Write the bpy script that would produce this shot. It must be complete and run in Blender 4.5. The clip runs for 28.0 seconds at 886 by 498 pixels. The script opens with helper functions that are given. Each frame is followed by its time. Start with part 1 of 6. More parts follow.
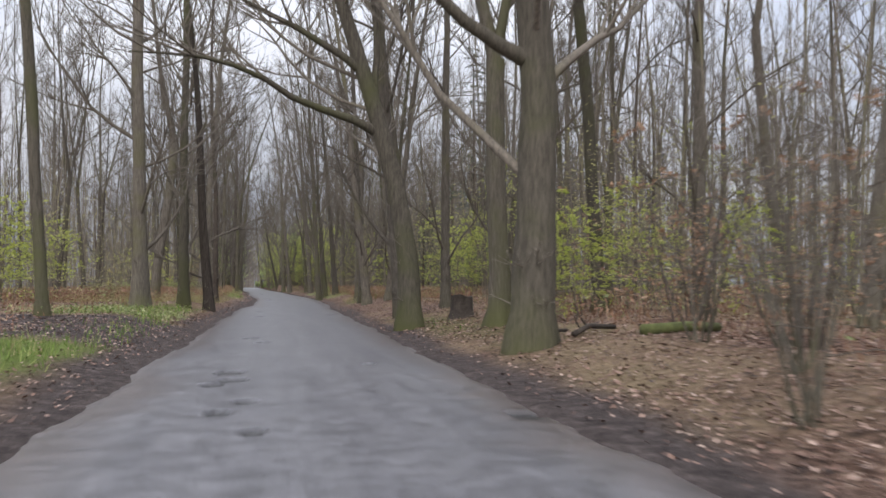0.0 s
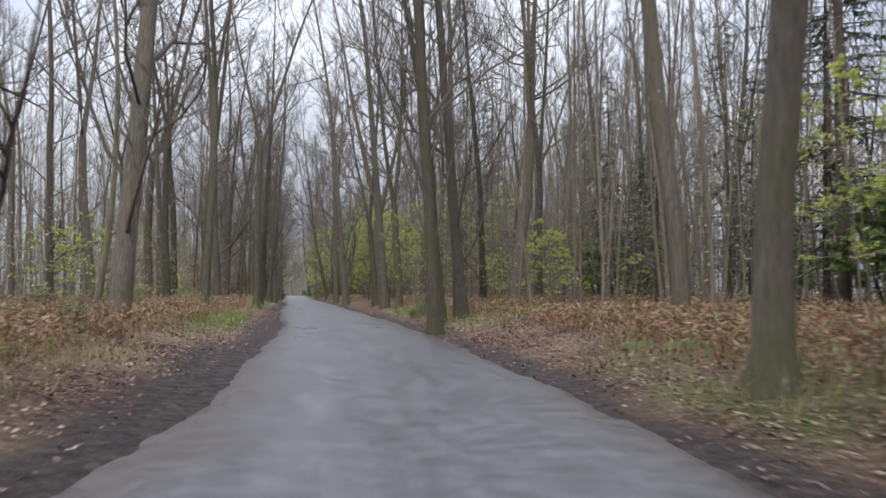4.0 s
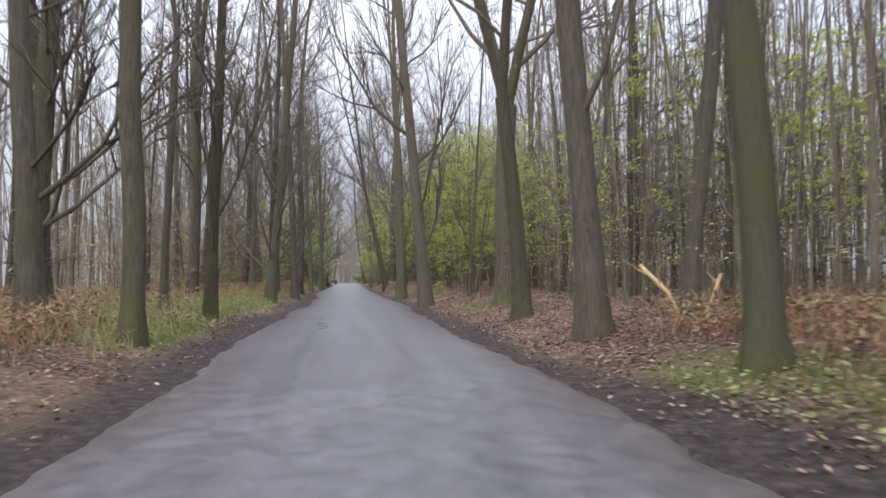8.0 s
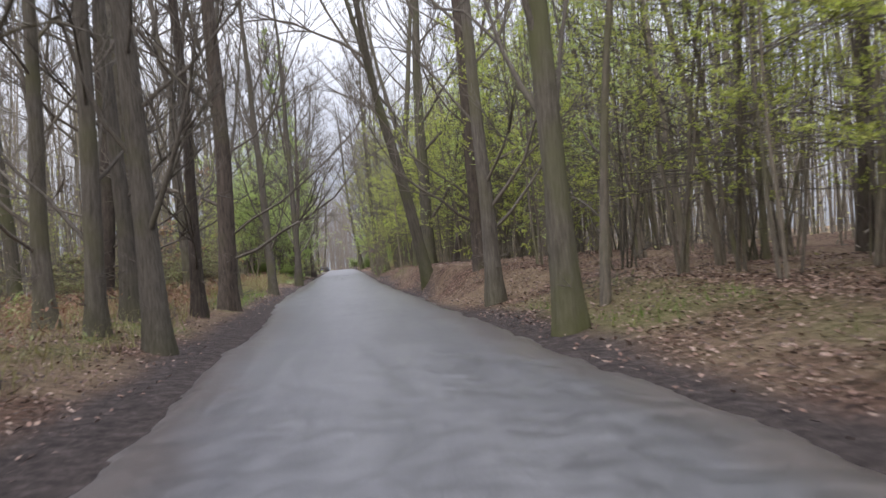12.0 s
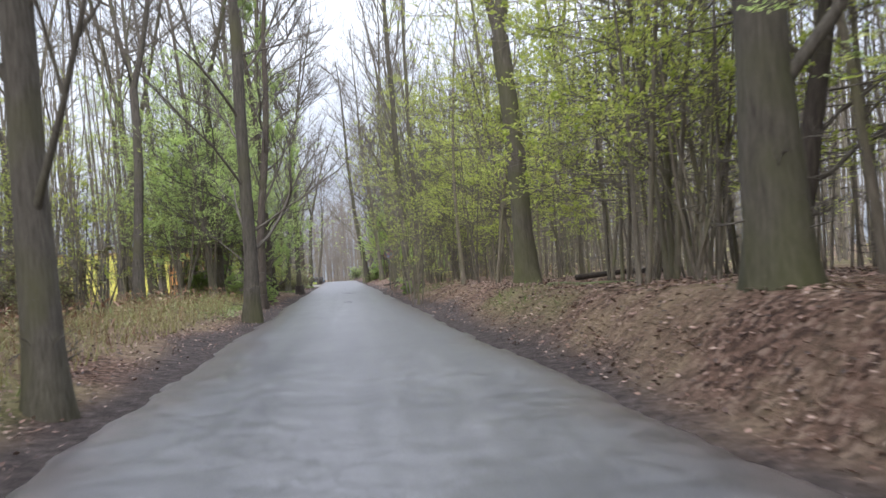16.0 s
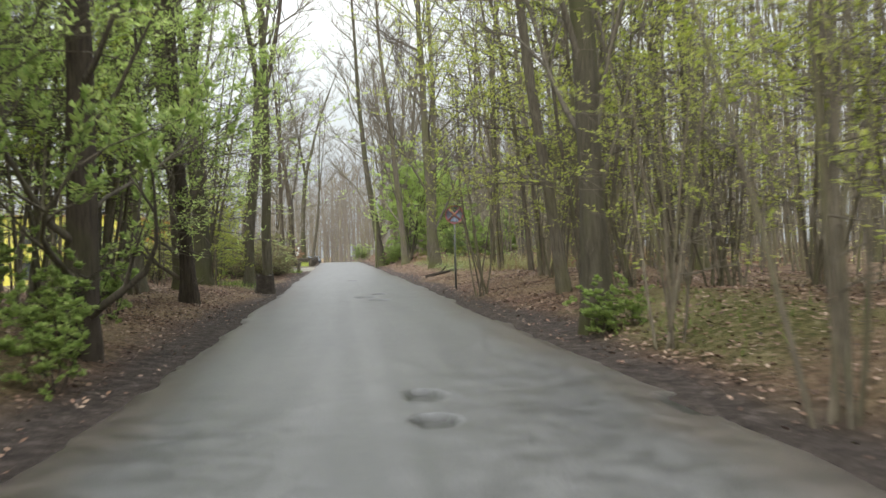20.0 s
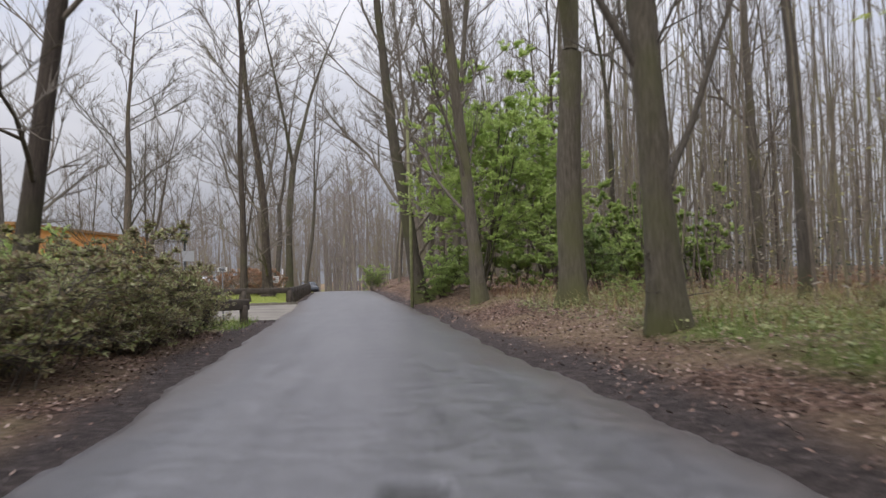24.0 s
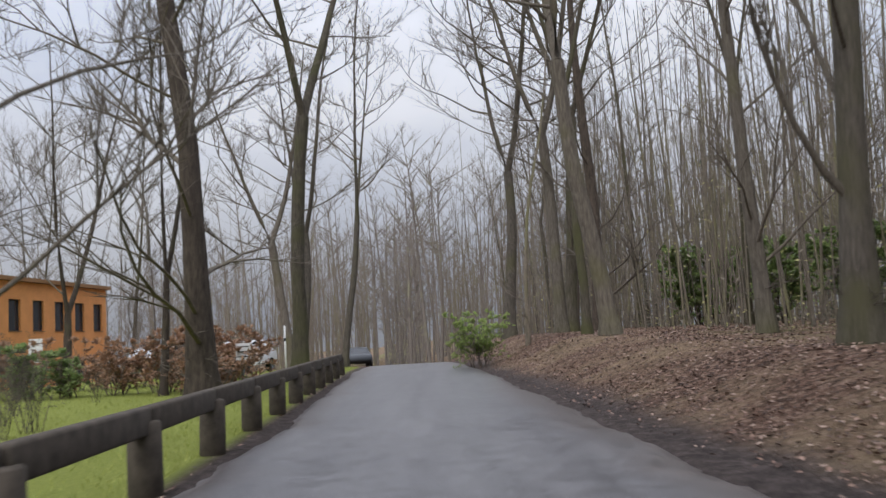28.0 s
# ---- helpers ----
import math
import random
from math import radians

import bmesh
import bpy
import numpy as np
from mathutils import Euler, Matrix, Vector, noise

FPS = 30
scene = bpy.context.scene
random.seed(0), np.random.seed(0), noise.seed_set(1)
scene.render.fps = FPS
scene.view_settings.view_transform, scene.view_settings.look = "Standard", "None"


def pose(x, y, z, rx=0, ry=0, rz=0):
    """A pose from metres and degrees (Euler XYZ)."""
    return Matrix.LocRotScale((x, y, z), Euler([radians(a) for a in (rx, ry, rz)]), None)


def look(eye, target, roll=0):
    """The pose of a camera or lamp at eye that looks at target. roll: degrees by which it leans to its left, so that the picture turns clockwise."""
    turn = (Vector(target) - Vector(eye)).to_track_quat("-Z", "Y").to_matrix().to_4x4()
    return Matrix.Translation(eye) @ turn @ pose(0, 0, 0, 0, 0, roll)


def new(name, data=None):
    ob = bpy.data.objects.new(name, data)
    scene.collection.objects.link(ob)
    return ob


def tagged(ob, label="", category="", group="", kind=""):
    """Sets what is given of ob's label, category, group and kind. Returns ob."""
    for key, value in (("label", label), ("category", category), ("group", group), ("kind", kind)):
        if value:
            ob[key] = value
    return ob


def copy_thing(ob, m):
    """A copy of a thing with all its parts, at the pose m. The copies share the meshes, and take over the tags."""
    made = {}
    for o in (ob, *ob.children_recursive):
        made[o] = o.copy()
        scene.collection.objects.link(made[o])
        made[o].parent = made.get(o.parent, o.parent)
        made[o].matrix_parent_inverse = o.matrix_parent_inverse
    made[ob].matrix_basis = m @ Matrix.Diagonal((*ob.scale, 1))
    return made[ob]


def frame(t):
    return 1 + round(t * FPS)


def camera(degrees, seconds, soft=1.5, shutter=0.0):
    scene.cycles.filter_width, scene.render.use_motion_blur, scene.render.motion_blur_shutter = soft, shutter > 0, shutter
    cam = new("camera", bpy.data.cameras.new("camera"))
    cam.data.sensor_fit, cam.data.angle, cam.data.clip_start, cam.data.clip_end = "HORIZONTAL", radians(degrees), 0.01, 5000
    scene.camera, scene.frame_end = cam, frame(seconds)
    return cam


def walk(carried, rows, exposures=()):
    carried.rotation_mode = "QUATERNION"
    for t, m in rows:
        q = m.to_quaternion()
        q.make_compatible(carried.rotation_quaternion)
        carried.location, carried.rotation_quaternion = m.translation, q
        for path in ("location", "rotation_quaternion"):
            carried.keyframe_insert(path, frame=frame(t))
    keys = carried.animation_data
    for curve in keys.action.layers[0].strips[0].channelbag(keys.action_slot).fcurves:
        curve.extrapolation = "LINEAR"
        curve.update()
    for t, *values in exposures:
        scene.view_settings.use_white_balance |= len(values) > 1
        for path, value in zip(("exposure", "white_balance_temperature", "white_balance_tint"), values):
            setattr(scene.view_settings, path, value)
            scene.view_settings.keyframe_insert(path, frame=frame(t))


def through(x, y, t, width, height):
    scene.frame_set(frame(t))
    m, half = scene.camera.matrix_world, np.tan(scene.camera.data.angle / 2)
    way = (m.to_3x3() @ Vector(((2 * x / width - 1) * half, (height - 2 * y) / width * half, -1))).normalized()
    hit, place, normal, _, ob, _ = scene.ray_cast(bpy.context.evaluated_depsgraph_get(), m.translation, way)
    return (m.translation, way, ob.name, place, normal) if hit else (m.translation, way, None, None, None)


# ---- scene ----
cam = camera(53.4, 28.0, soft=1.5, shutter=0.3)
PATH = [
    (0.0, 0.000, 0.000, 1.200, 92.25, 0.00, -10.90),
    (0.5, -0.021, 5.045, 1.200, 92.15, 0.00, -10.50),
    (1.0, 0.036, 10.100, 1.200, 91.95, 0.00, -9.70),
    (1.5, 0.020, 15.043, 1.200, 91.95, 0.10, -9.00),
    (2.0, 0.062, 20.152, 1.200, 91.85, -0.20, -8.60),
    (2.5, 0.047, 24.967, 1.200, 92.15, -1.00, -8.70),
    (4.5, 0.247, 44.380, 1.200, 92.90, 0.50, -7.10),
    (5.0, 0.334, 49.125, 1.200, 93.07, 0.90, -6.20),
    (5.5, 0.429, 53.940, 1.200, 93.13, 1.20, -5.30),
    (6.0, 0.525, 58.756, 1.200, 92.80, 0.90, -4.40),
    (6.5, 0.514, 63.296, 1.200, 92.50, 0.50, -4.40),
    (7.0, 0.485, 67.695, 1.200, 92.30, 0.70, -4.50),
    (7.5, 0.386, 72.103, 1.200, 92.30, 0.50, -4.40),
    (8.0, 0.286, 76.510, 1.200, 91.80, 0.60, -4.00),
    (8.5, 0.107, 80.856, 1.200, 89.39, 0.80, -3.40),
    (9.0, -0.152, 85.139, 1.200, 89.38, 1.40, -3.00),
    (9.5, -0.402, 89.494, 1.200, 89.58, 2.10, -3.00),
    (10.0, -0.555, 94.052, 1.200, 89.77, 2.90, -2.90),
    (10.5, -0.787, 98.548, 1.200, 89.86, 3.70, -2.90),
    (11.0, -0.887, 102.956, 1.200, 89.95, 4.40, -3.10),
    (11.5, -0.915, 107.354, 1.200, 90.02, 4.60, -4.20),
    (12.0, -1.121, 111.487, 1.200, 90.38, 4.50, -4.50),
    (12.5, -1.309, 115.762, 1.200, 90.85, 3.80, -4.70),
    (14.5, -2.071, 130.820, 1.200, 92.10, 2.00, -4.60),
    (15.0, -2.255, 134.145, 1.200, 92.12, 1.70, -4.40),
    (15.5, -2.377, 137.616, 1.200, 91.34, 3.00, -4.40),
    (16.0, -2.487, 141.237, 1.200, 91.16, 3.40, -4.70),
    (16.5, -2.762, 144.670, 1.200, 91.28, 3.80, -5.00),
    (17.0, -2.988, 148.099, 1.200, 91.30, 4.80, -5.00),
    (17.5, -3.156, 151.624, 1.200, 90.95, 5.90, -5.00),
    (18.0, -3.270, 155.194, 1.200, 90.60, 6.20, -5.00),
    (18.5, -3.438, 158.719, 1.200, 90.05, 5.50, -4.90),
    (19.0, -3.598, 162.344, 1.200, 89.70, 3.40, -5.10),
    (19.5, -3.708, 165.964, 1.200, 89.95, 1.80, -5.10),
    (20.0, -3.860, 169.688, 1.200, 90.00, 1.40, -4.90),
    (20.5, -3.904, 173.504, 1.200, 89.87, 1.10, -4.60),
    (21.0, -4.018, 177.075, 1.200, 90.03, 2.10, -4.80),
    (21.5, -4.124, 180.745, 1.200, 90.10, 4.10, -5.20),
    (23.5, -4.574, 196.120, 1.200, 91.20, 3.50, -4.90),
    (24.0, -4.689, 200.188, 1.200, 91.57, 1.50, -4.60),
    (24.5, -4.809, 204.642, 1.200, 92.13, -0.90, -4.30),
    (25.0, -4.936, 209.019, 1.200, 93.80, -0.90, -3.90),
    (25.5, -5.063, 213.396, 1.200, 94.10, -0.20, -2.80),
    (26.0, -5.229, 217.777, 1.200, 94.60, 1.40, -1.10),
    (26.5, -5.439, 222.084, 1.200, 94.78, 2.80, -0.80),
    (27.0, -5.653, 226.353, 1.200, 95.05, 3.00, 0.00),
    (27.5, -5.751, 230.612, 1.200, 95.30, 3.20, 0.40),
    (28.0, -5.915, 234.567, 1.200, 95.55, 3.30, -0.40),
]
LIGHT = [(0.0, -0.08, 6500, 10), (1.0, 0.05, 6450, 10), (2.5, 0.05, 6450, 10), (4.5, -0.02, 6250, 9), (5.5, 0.06, 6250, 9), (7.0, 0.1, 6350, 11), (8.6, 0.28, 6350, 12), (10.0, 0.27, 6350, 12), (12.0, 0.24, 6400, 12), (15.0, 0.38, 6250, 10), (16.0, 0.44, 6200, 9), (17.0, 0.3, 6250, 8),
         (18.0, 0.2, 6600, 8), (19.0, 0.5, 7000, 3), (20.0, 0.44, 7000, 1), (21.0, 0.0, 6800, 7), (21.5, -0.1, 6800, 9), (23.5, -0.25, 6650, 12), (24.2, -0.3, 6600, 12), (25.0, -0.65, 6400, 11), (26.5, -0.55, 6400, 10), (28.0, -0.42, 6450, 10)]
walk(cam, [(row[0], pose(*row[1:])) for row in PATH], exposures=LIGHT)

SKY_LOW, SKY_HIGH, SUN_POWER = 0.50, 3.4, 2.5

# ---- sky and light: an overcast spring day ----
world = bpy.data.worlds.new("overcast_sky")
scene.world = world
world.use_nodes = True
wn, wl = world.node_tree.nodes, world.node_tree.links
wn.clear()
w_out = wn.new("ShaderNodeOutputWorld")
w_bg = wn.new("ShaderNodeBackground")
w_sky = wn.new("ShaderNodeTexSky")
w_sky.sky_type, w_sky.sun_disc = "NISHITA", False
w_sky.sun_elevation, w_sky.sun_rotation = radians(42), radians(200)
w_sky.air_density, w_sky.dust_density = 1.0, 4.0
w_dim = wn.new("ShaderNodeMix")
w_dim.data_type, w_dim.blend_type = "RGBA", "MULTIPLY"
w_dim.inputs[0].default_value = 1.0
w_dim.inputs[7].default_value = (0.06, 0.06, 0.06, 1)
w_tc = wn.new("ShaderNodeTexCoord")
w_sep = wn.new("ShaderNodeSeparateXYZ")
w_up = wn.new("ShaderNodeMapRange")          # brighter towards the zenith, as an overcast sky is
w_up.inputs["From Min"].default_value, w_up.inputs["From Max"].default_value = 0.0, 1.0
w_up.inputs["To Min"].default_value, w_up.inputs["To Max"].default_value = SKY_LOW, SKY_HIGH
w_map = wn.new("ShaderNodeMapping")
w_map.inputs["Scale"].default_value = (1.0, 1.0, 2.6)
w_noise = wn.new("ShaderNodeTexNoise")
w_noise.inputs["Scale"].default_value, w_noise.inputs["Detail"].default_value = 2.2, 6.0
w_ramp = wn.new("ShaderNodeValToRGB")
w_ramp.color_ramp.elements[0].position, w_ramp.color_ramp.elements[0].color = 0.3, (0.585, 0.64, 0.78, 1)
w_ramp.color_ramp.elements[1].position, w_ramp.color_ramp.elements[1].color = 0.68, (0.97, 0.985, 1.055, 1)
w_mul = wn.new("ShaderNodeMix")
w_mul.data_type, w_mul.blend_type = "RGBA", "MULTIPLY"
w_mul.inputs[0].default_value = 1.0
w_mix = wn.new("ShaderNodeMix")
w_mix.data_type = "RGBA"
w_mix.inputs[0].default_value = 0.9
wl.new(w_tc.outputs["Generated"], w_sep.inputs[0])
wl.new(w_sep.outputs["Z"], w_up.inputs["Value"])
wl.new(w_tc.outputs["Generated"], w_map.inputs[0])
wl.new(w_map.outputs[0], w_noise.inputs["Vector"])
wl.new(w_noise.outputs["Fac"], w_ramp.inputs[0])
wl.new(w_ramp.outputs[0], w_mul.inputs[6])
wl.new(w_up.outputs[0], w_mul.inputs[7])
wl.new(w_sky.outputs[0], w_dim.inputs[6])
wl.new(w_dim.outputs[2], w_mix.inputs[6])
wl.new(w_mul.outputs[2], w_mix.inputs[7])
wl.new(w_mix.outputs[2], w_bg.inputs["Color"])
w_bg.inputs["Strength"].default_value = 1.0
wl.new(w_bg.outputs[0], w_out.inputs[0])

sun = new("sun", bpy.data.lights.new("sun", "SUN"))
sun.data.energy, sun.data.angle, sun.data.color = SUN_POWER, radians(40), (1.0, 0.97, 0.93)
sun.matrix_world = look((0, 0, 60), (0 + 20 * math.sin(radians(20)), 20 * math.cos(radians(20)), 60 - 18))


# ---- materials ----
def material(name, rough=0.8, spec=0.3):
    m = bpy.data.materials.new(name)
    m.use_nodes = True
    b = m.node_tree.nodes["Principled BSDF"]
    b.inputs["Roughness"].default_value = rough
    b.inputs["Specular IOR Level"].default_value = spec
    return m, m.node_tree.nodes, m.node_tree.links, b


def ramp(nodes, stops):
    r = nodes.new("ShaderNodeValToRGB")
    e = r.color_ramp.elements
    while len(e) < len(stops):
        e.new(0.5)
    for k, (at, col) in enumerate(stops):
        e[k].position, e[k].color = at, (*col, 1)
    return r


def tex(nodes, links, scale, detail=4.0, vec=None, rough=0.6):
    n = nodes.new("ShaderNodeTexNoise")
    n.inputs["Scale"].default_value, n.inputs["Detail"].default_value, n.inputs["Roughness"].default_value = scale, detail, rough
    if vec is not None:
        links.new(vec, n.inputs["Vector"])
    return n


def mixed(nodes, links, fac, a, b, mode="MIX"):
    m = nodes.new("ShaderNodeMix")
    m.data_type, m.blend_type = "RGBA", mode
    for sock, v in ((m.inputs[0], fac), (m.inputs[6], a), (m.inputs[7], b)):
        if isinstance(v, (int, float)):
            sock.default_value = v
        elif isinstance(v, tuple):
            sock.default_value = (*v, 1)
        else:
            links.new(v, sock)
    return m.outputs[2]


def bump(nodes, links, b, height, strength=0.5, distance=0.02):
    n = nodes.new("ShaderNodeBump")
    n.inputs["Strength"].default_value, n.inputs["Distance"].default_value = strength, distance
    links.new(height, n.inputs["Height"])
    links.new(n.outputs[0], b.inputs["Normal"])


def plain(name, col, rough=0.7, metal=0.0, vary=0.12, scale=6.0):
    """A painted or raw surface with faint mottling at two scales."""
    m, n, l, b = material(name, rough)
    b.inputs["Metallic"].default_value = metal
    geo = n.new("ShaderNodeNewGeometry")
    big, small = tex(n, l, scale, 5, geo.outputs["Position"]), tex(n, l, scale * 12, 3, geo.outputs["Position"])
    lo, hi = tuple(c * (1 - vary) for c in col), tuple(min(1, c * (1 + vary)) for c in col)
    r1 = ramp(n, [(0.3, lo), (0.7, hi)])
    l.new(big.outputs["Fac"], r1.inputs[0])
    r2 = ramp(n, [(0.3, (0.82, 0.82, 0.82)), (0.7, (1, 1, 1))])
    l.new(small.outputs["Fac"], r2.inputs[0])
    l.new(mixed(n, l, 1.0, r1.outputs[0], r2.outputs[0], "MULTIPLY"), b.inputs["Base Color"])
    bump(n, l, b, small.outputs["Fac"], 0.2, 0.004)
    return m


def bark_material(name, dark, light, moss, moss_amount, foot=0.0):
    m, n, l, b = material(name, 0.92, 0.15)
    tc = n.new("ShaderNodeTexCoord")
    info = n.new("ShaderNodeObjectInfo")
    mp = n.new("ShaderNodeMapping")
    mp.inputs["Scale"].default_value = (9, 9, 1.3)
    l.new(tc.outputs["Object"], mp.inputs[0])
    ridges = tex(n, l, 2.2, 6, mp.outputs[0], 0.7)
    r1 = ramp(n, [(0.3, dark), (0.74, light)])
    l.new(ridges.outputs["Fac"], r1.inputs[0])
    patches = n.new("ShaderNodeTexNoise")
    patches.noise_dimensions = "4D"
    patches.inputs["Scale"].default_value, patches.inputs["Detail"].default_value = 0.8, 5
    l.new(tc.outputs["Object"], patches.inputs["Vector"])
    off = n.new("ShaderNodeMath")
    off.operation = "MULTIPLY"
    off.inputs[1].default_value = 40.0
    l.new(info.outputs["Random"], off.inputs[0])
    l.new(off.outputs[0], patches.inputs["W"])
    r2 = ramp(n, [(0.62 - 0.3 * moss_amount, (0, 0, 0)), (0.80 - 0.2 * moss_amount, (1, 1, 1))])
    l.new(patches.outputs["Fac"], r2.inputs[0])
    col = mixed(n, l, r2.outputs[0], r1.outputs[0], moss)
    if foot:
        up = n.new("ShaderNodeSeparateXYZ")
        l.new(tc.outputs["Object"], up.inputs[0])
        low = n.new("ShaderNodeMapRange")
        low.inputs["From Min"].default_value, low.inputs["From Max"].default_value = 0.9, 0.0
        low.inputs["To Max"].default_value = 1.3 * foot
        l.new(up.outputs["Z"], low.inputs["Value"])
        cling = n.new("ShaderNodeMath")
        cling.operation, cling.use_clamp = "MULTIPLY", True
        l.new(low.outputs[0], cling.inputs[0])
        l.new(patches.outputs["Fac"], cling.inputs[1])
        col = mixed(n, l, cling.outputs[0], col, (0.085, 0.092, 0.036))
    tone = ramp(n, [(0.0, (0.72, 0.70, 0.68)), (1.0, (1.25, 1.2, 1.15))])
    l.new(info.outputs["Random"], tone.inputs[0])
    l.new(mixed(n, l, 1.0, col, tone.outputs[0], "MULTIPLY"), b.inputs["Base Color"])
    bump(n, l, b, ridges.outputs["Fac"], 0.8, 0.03)
    return m


def leaf_material(name, stops, through=0.35, rough=0.55):
    """Leaves: each one takes its own tone; some light passes through."""
    m, n, l, b = material(name, rough, 0.3)
    geo = n.new("ShaderNodeNewGeometry")
    r = ramp(n, stops)
    l.new(geo.outputs["Random Per Island"], r.inputs[0])
    vein = tex(n, l, 30, 3, geo.outputs["Position"])
    r2 = ramp(n, [(0.3, (0.8, 0.8, 0.8)), (0.7, (1.1, 1.1, 1.1))])
    l.new(vein.outputs["Fac"], r2.inputs[0])
    col = mixed(n, l, 1.0, r.outputs[0], r2.outputs[0], "MULTIPLY")
    l.new(col, b.inputs["Base Color"])
    if through:
        t = n.new("ShaderNodeBsdfTranslucent")
        l.new(col, t.inputs["Color"])
        mx = n.new("ShaderNodeMixShader")
        mx.inputs[0].default_value = through
        l.new(b.outputs[0], mx.inputs[1])
        l.new(t.outputs[0], mx.inputs[2])
        l.new(mx.outputs[0], n["Material Output"].inputs["Surface"])
    return m


BARK = bark_material("bark_grey_brown", (0.058, 0.052, 0.046), (0.175, 0.158, 0.136), (0.105, 0.102, 0.06), 0.4, 0.4)
BARK_MOSS = bark_material("bark_mossy", (0.046, 0.041, 0.034), (0.145, 0.132, 0.108), (0.085, 0.088, 0.046), 0.55, 0.75)
BARK_DARK = bark_material("bark_dark", (0.035, 0.03, 0.027), (0.12, 0.10, 0.085), (0.08, 0.08, 0.045), 0.2)
BARK_SLIM = bark_material("bark_of_young_trees", (0.085, 0.076, 0.064), (0.25, 0.22, 0.18), (0.15, 0.15, 0.08), 0.4)
# paler than the near bark: the haze of distance is put into its colour
HAZED_FAR_BARK = bark_material("hazed_far_bark", (0.12, 0.108, 0.10), (0.285, 0.258, 0.235), (0.26, 0.26, 0.18), 0.3)
TWIG = bark_material("twig_bark", (0.075, 0.067, 0.058), (0.20, 0.18, 0.155), (0.14, 0.13, 0.09), 0.2)
LEAF_FRESH = leaf_material("fresh_leaf", [(0.0, (0.33, 0.40, 0.075)), (0.55, (0.47, 0.53, 0.115)), (1.0, (0.62, 0.62, 0.19))], 0.55)
LEAF_HAZE = leaf_material("sparse_spring_leaf", [(0.0, (0.34, 0.30, 0.17)), (0.45, (0.47, 0.45, 0.19)), (1.0, (0.62, 0.60, 0.27))], 0.5)
LEAF_GREEN = leaf_material("green_leaf", [(0.0, (0.26, 0.36, 0.12)), (0.6, (0.42, 0.53, 0.18)), (1.0, (0.56, 0.63, 0.26))], 0.6)
LEAF_MAPLE = leaf_material("maple_leaf", [(0.0, (0.38, 0.50, 0.16)), (0.6, (0.56, 0.69, 0.24)), (1.0, (0.70, 0.78, 0.34))], 0.6)
LEAF_OLIVE = leaf_material("bramble_leaf", [(0.0, (0.15, 0.12, 0.075)), (0.35, (0.30, 0.23, 0.14)), (0.8, (0.30, 0.36, 0.13)), (1.0, (0.55, 0.52, 0.33))], 0.45)
LEAF_DARK = leaf_material("evergreen_leaf", [(0.0, (0.13, 0.19, 0.07)), (0.6, (0.25, 0.34, 0.12)), (1.0, (0.40, 0.47, 0.18))], 0.5, 0.45)
NEEDLE = leaf_material("conifer_needle", [(0.0, (0.022, 0.036, 0.022)), (1.0, (0.06, 0.085, 0.045))], 0.15)
LEAF_COPPER = leaf_material("withered_leaf", [(0.0, (0.24, 0.13, 0.08)), (1.0, (0.43, 0.27, 0.17))], 0.25)
LITTER = leaf_material("fallen_leaf", [(0.0, (0.03, 0.02, 0.017)), (0.35, (0.12, 0.068, 0.05)), (0.7, (0.245, 0.148, 0.112)), (1.0, (0.40, 0.295, 0.24))], 0.0, 0.6)
GRASS = leaf_material("grass_blade", [(0.0, (0.08, 0.13, 0.025)), (0.6, (0.16, 0.25, 0.05)), (1.0, (0.33, 0.36, 0.12))], 0.25)
LAWN_BLADE = leaf_material("lawn_blade", [(0.0, (0.20, 0.25, 0.045)), (1.0, (0.38, 0.41, 0.11))], 0.25)
LEAF_HERB = leaf_material("herb_leaf", [(0.0, (0.15, 0.18, 0.075)), (0.6, (0.25, 0.29, 0.11)), (1.0, (0.38, 0.38, 0.18))], 0.3)
THICKET_BARK = bark_material("thicket_bark", (0.10, 0.09, 0.078), (0.27, 0.238, 0.20), (0.22, 0.215, 0.12), 0.4)
WOODY = leaf_material("woody_underwood", [(0.0, (0.15, 0.135, 0.11)), (0.6, (0.27, 0.24, 0.19)), (1.0, (0.38, 0.335, 0.26))], 0.3)
DRY_GRASS = leaf_material("withered_grass", [(0.0, (0.17, 0.15, 0.065)), (0.5, (0.30, 0.25, 0.12)), (0.8, (0.27, 0.28, 0.10)), (1.0, (0.48, 0.41, 0.24))], 0.25)
DRY = leaf_material("dead_stalk", [(0.0, (0.16, 0.11, 0.07)), (0.6, (0.29, 0.205, 0.135)), (1.0, (0.46, 0.36, 0.24))], 0.1)
BRACKEN = leaf_material("dead_bracken_frond", [(0.0, (0.12, 0.058, 0.034)), (0.5, (0.235, 0.122, 0.074)), (0.85, (0.32, 0.185, 0.115)), (1.0, (0.42, 0.31, 0.20))], 0.15)


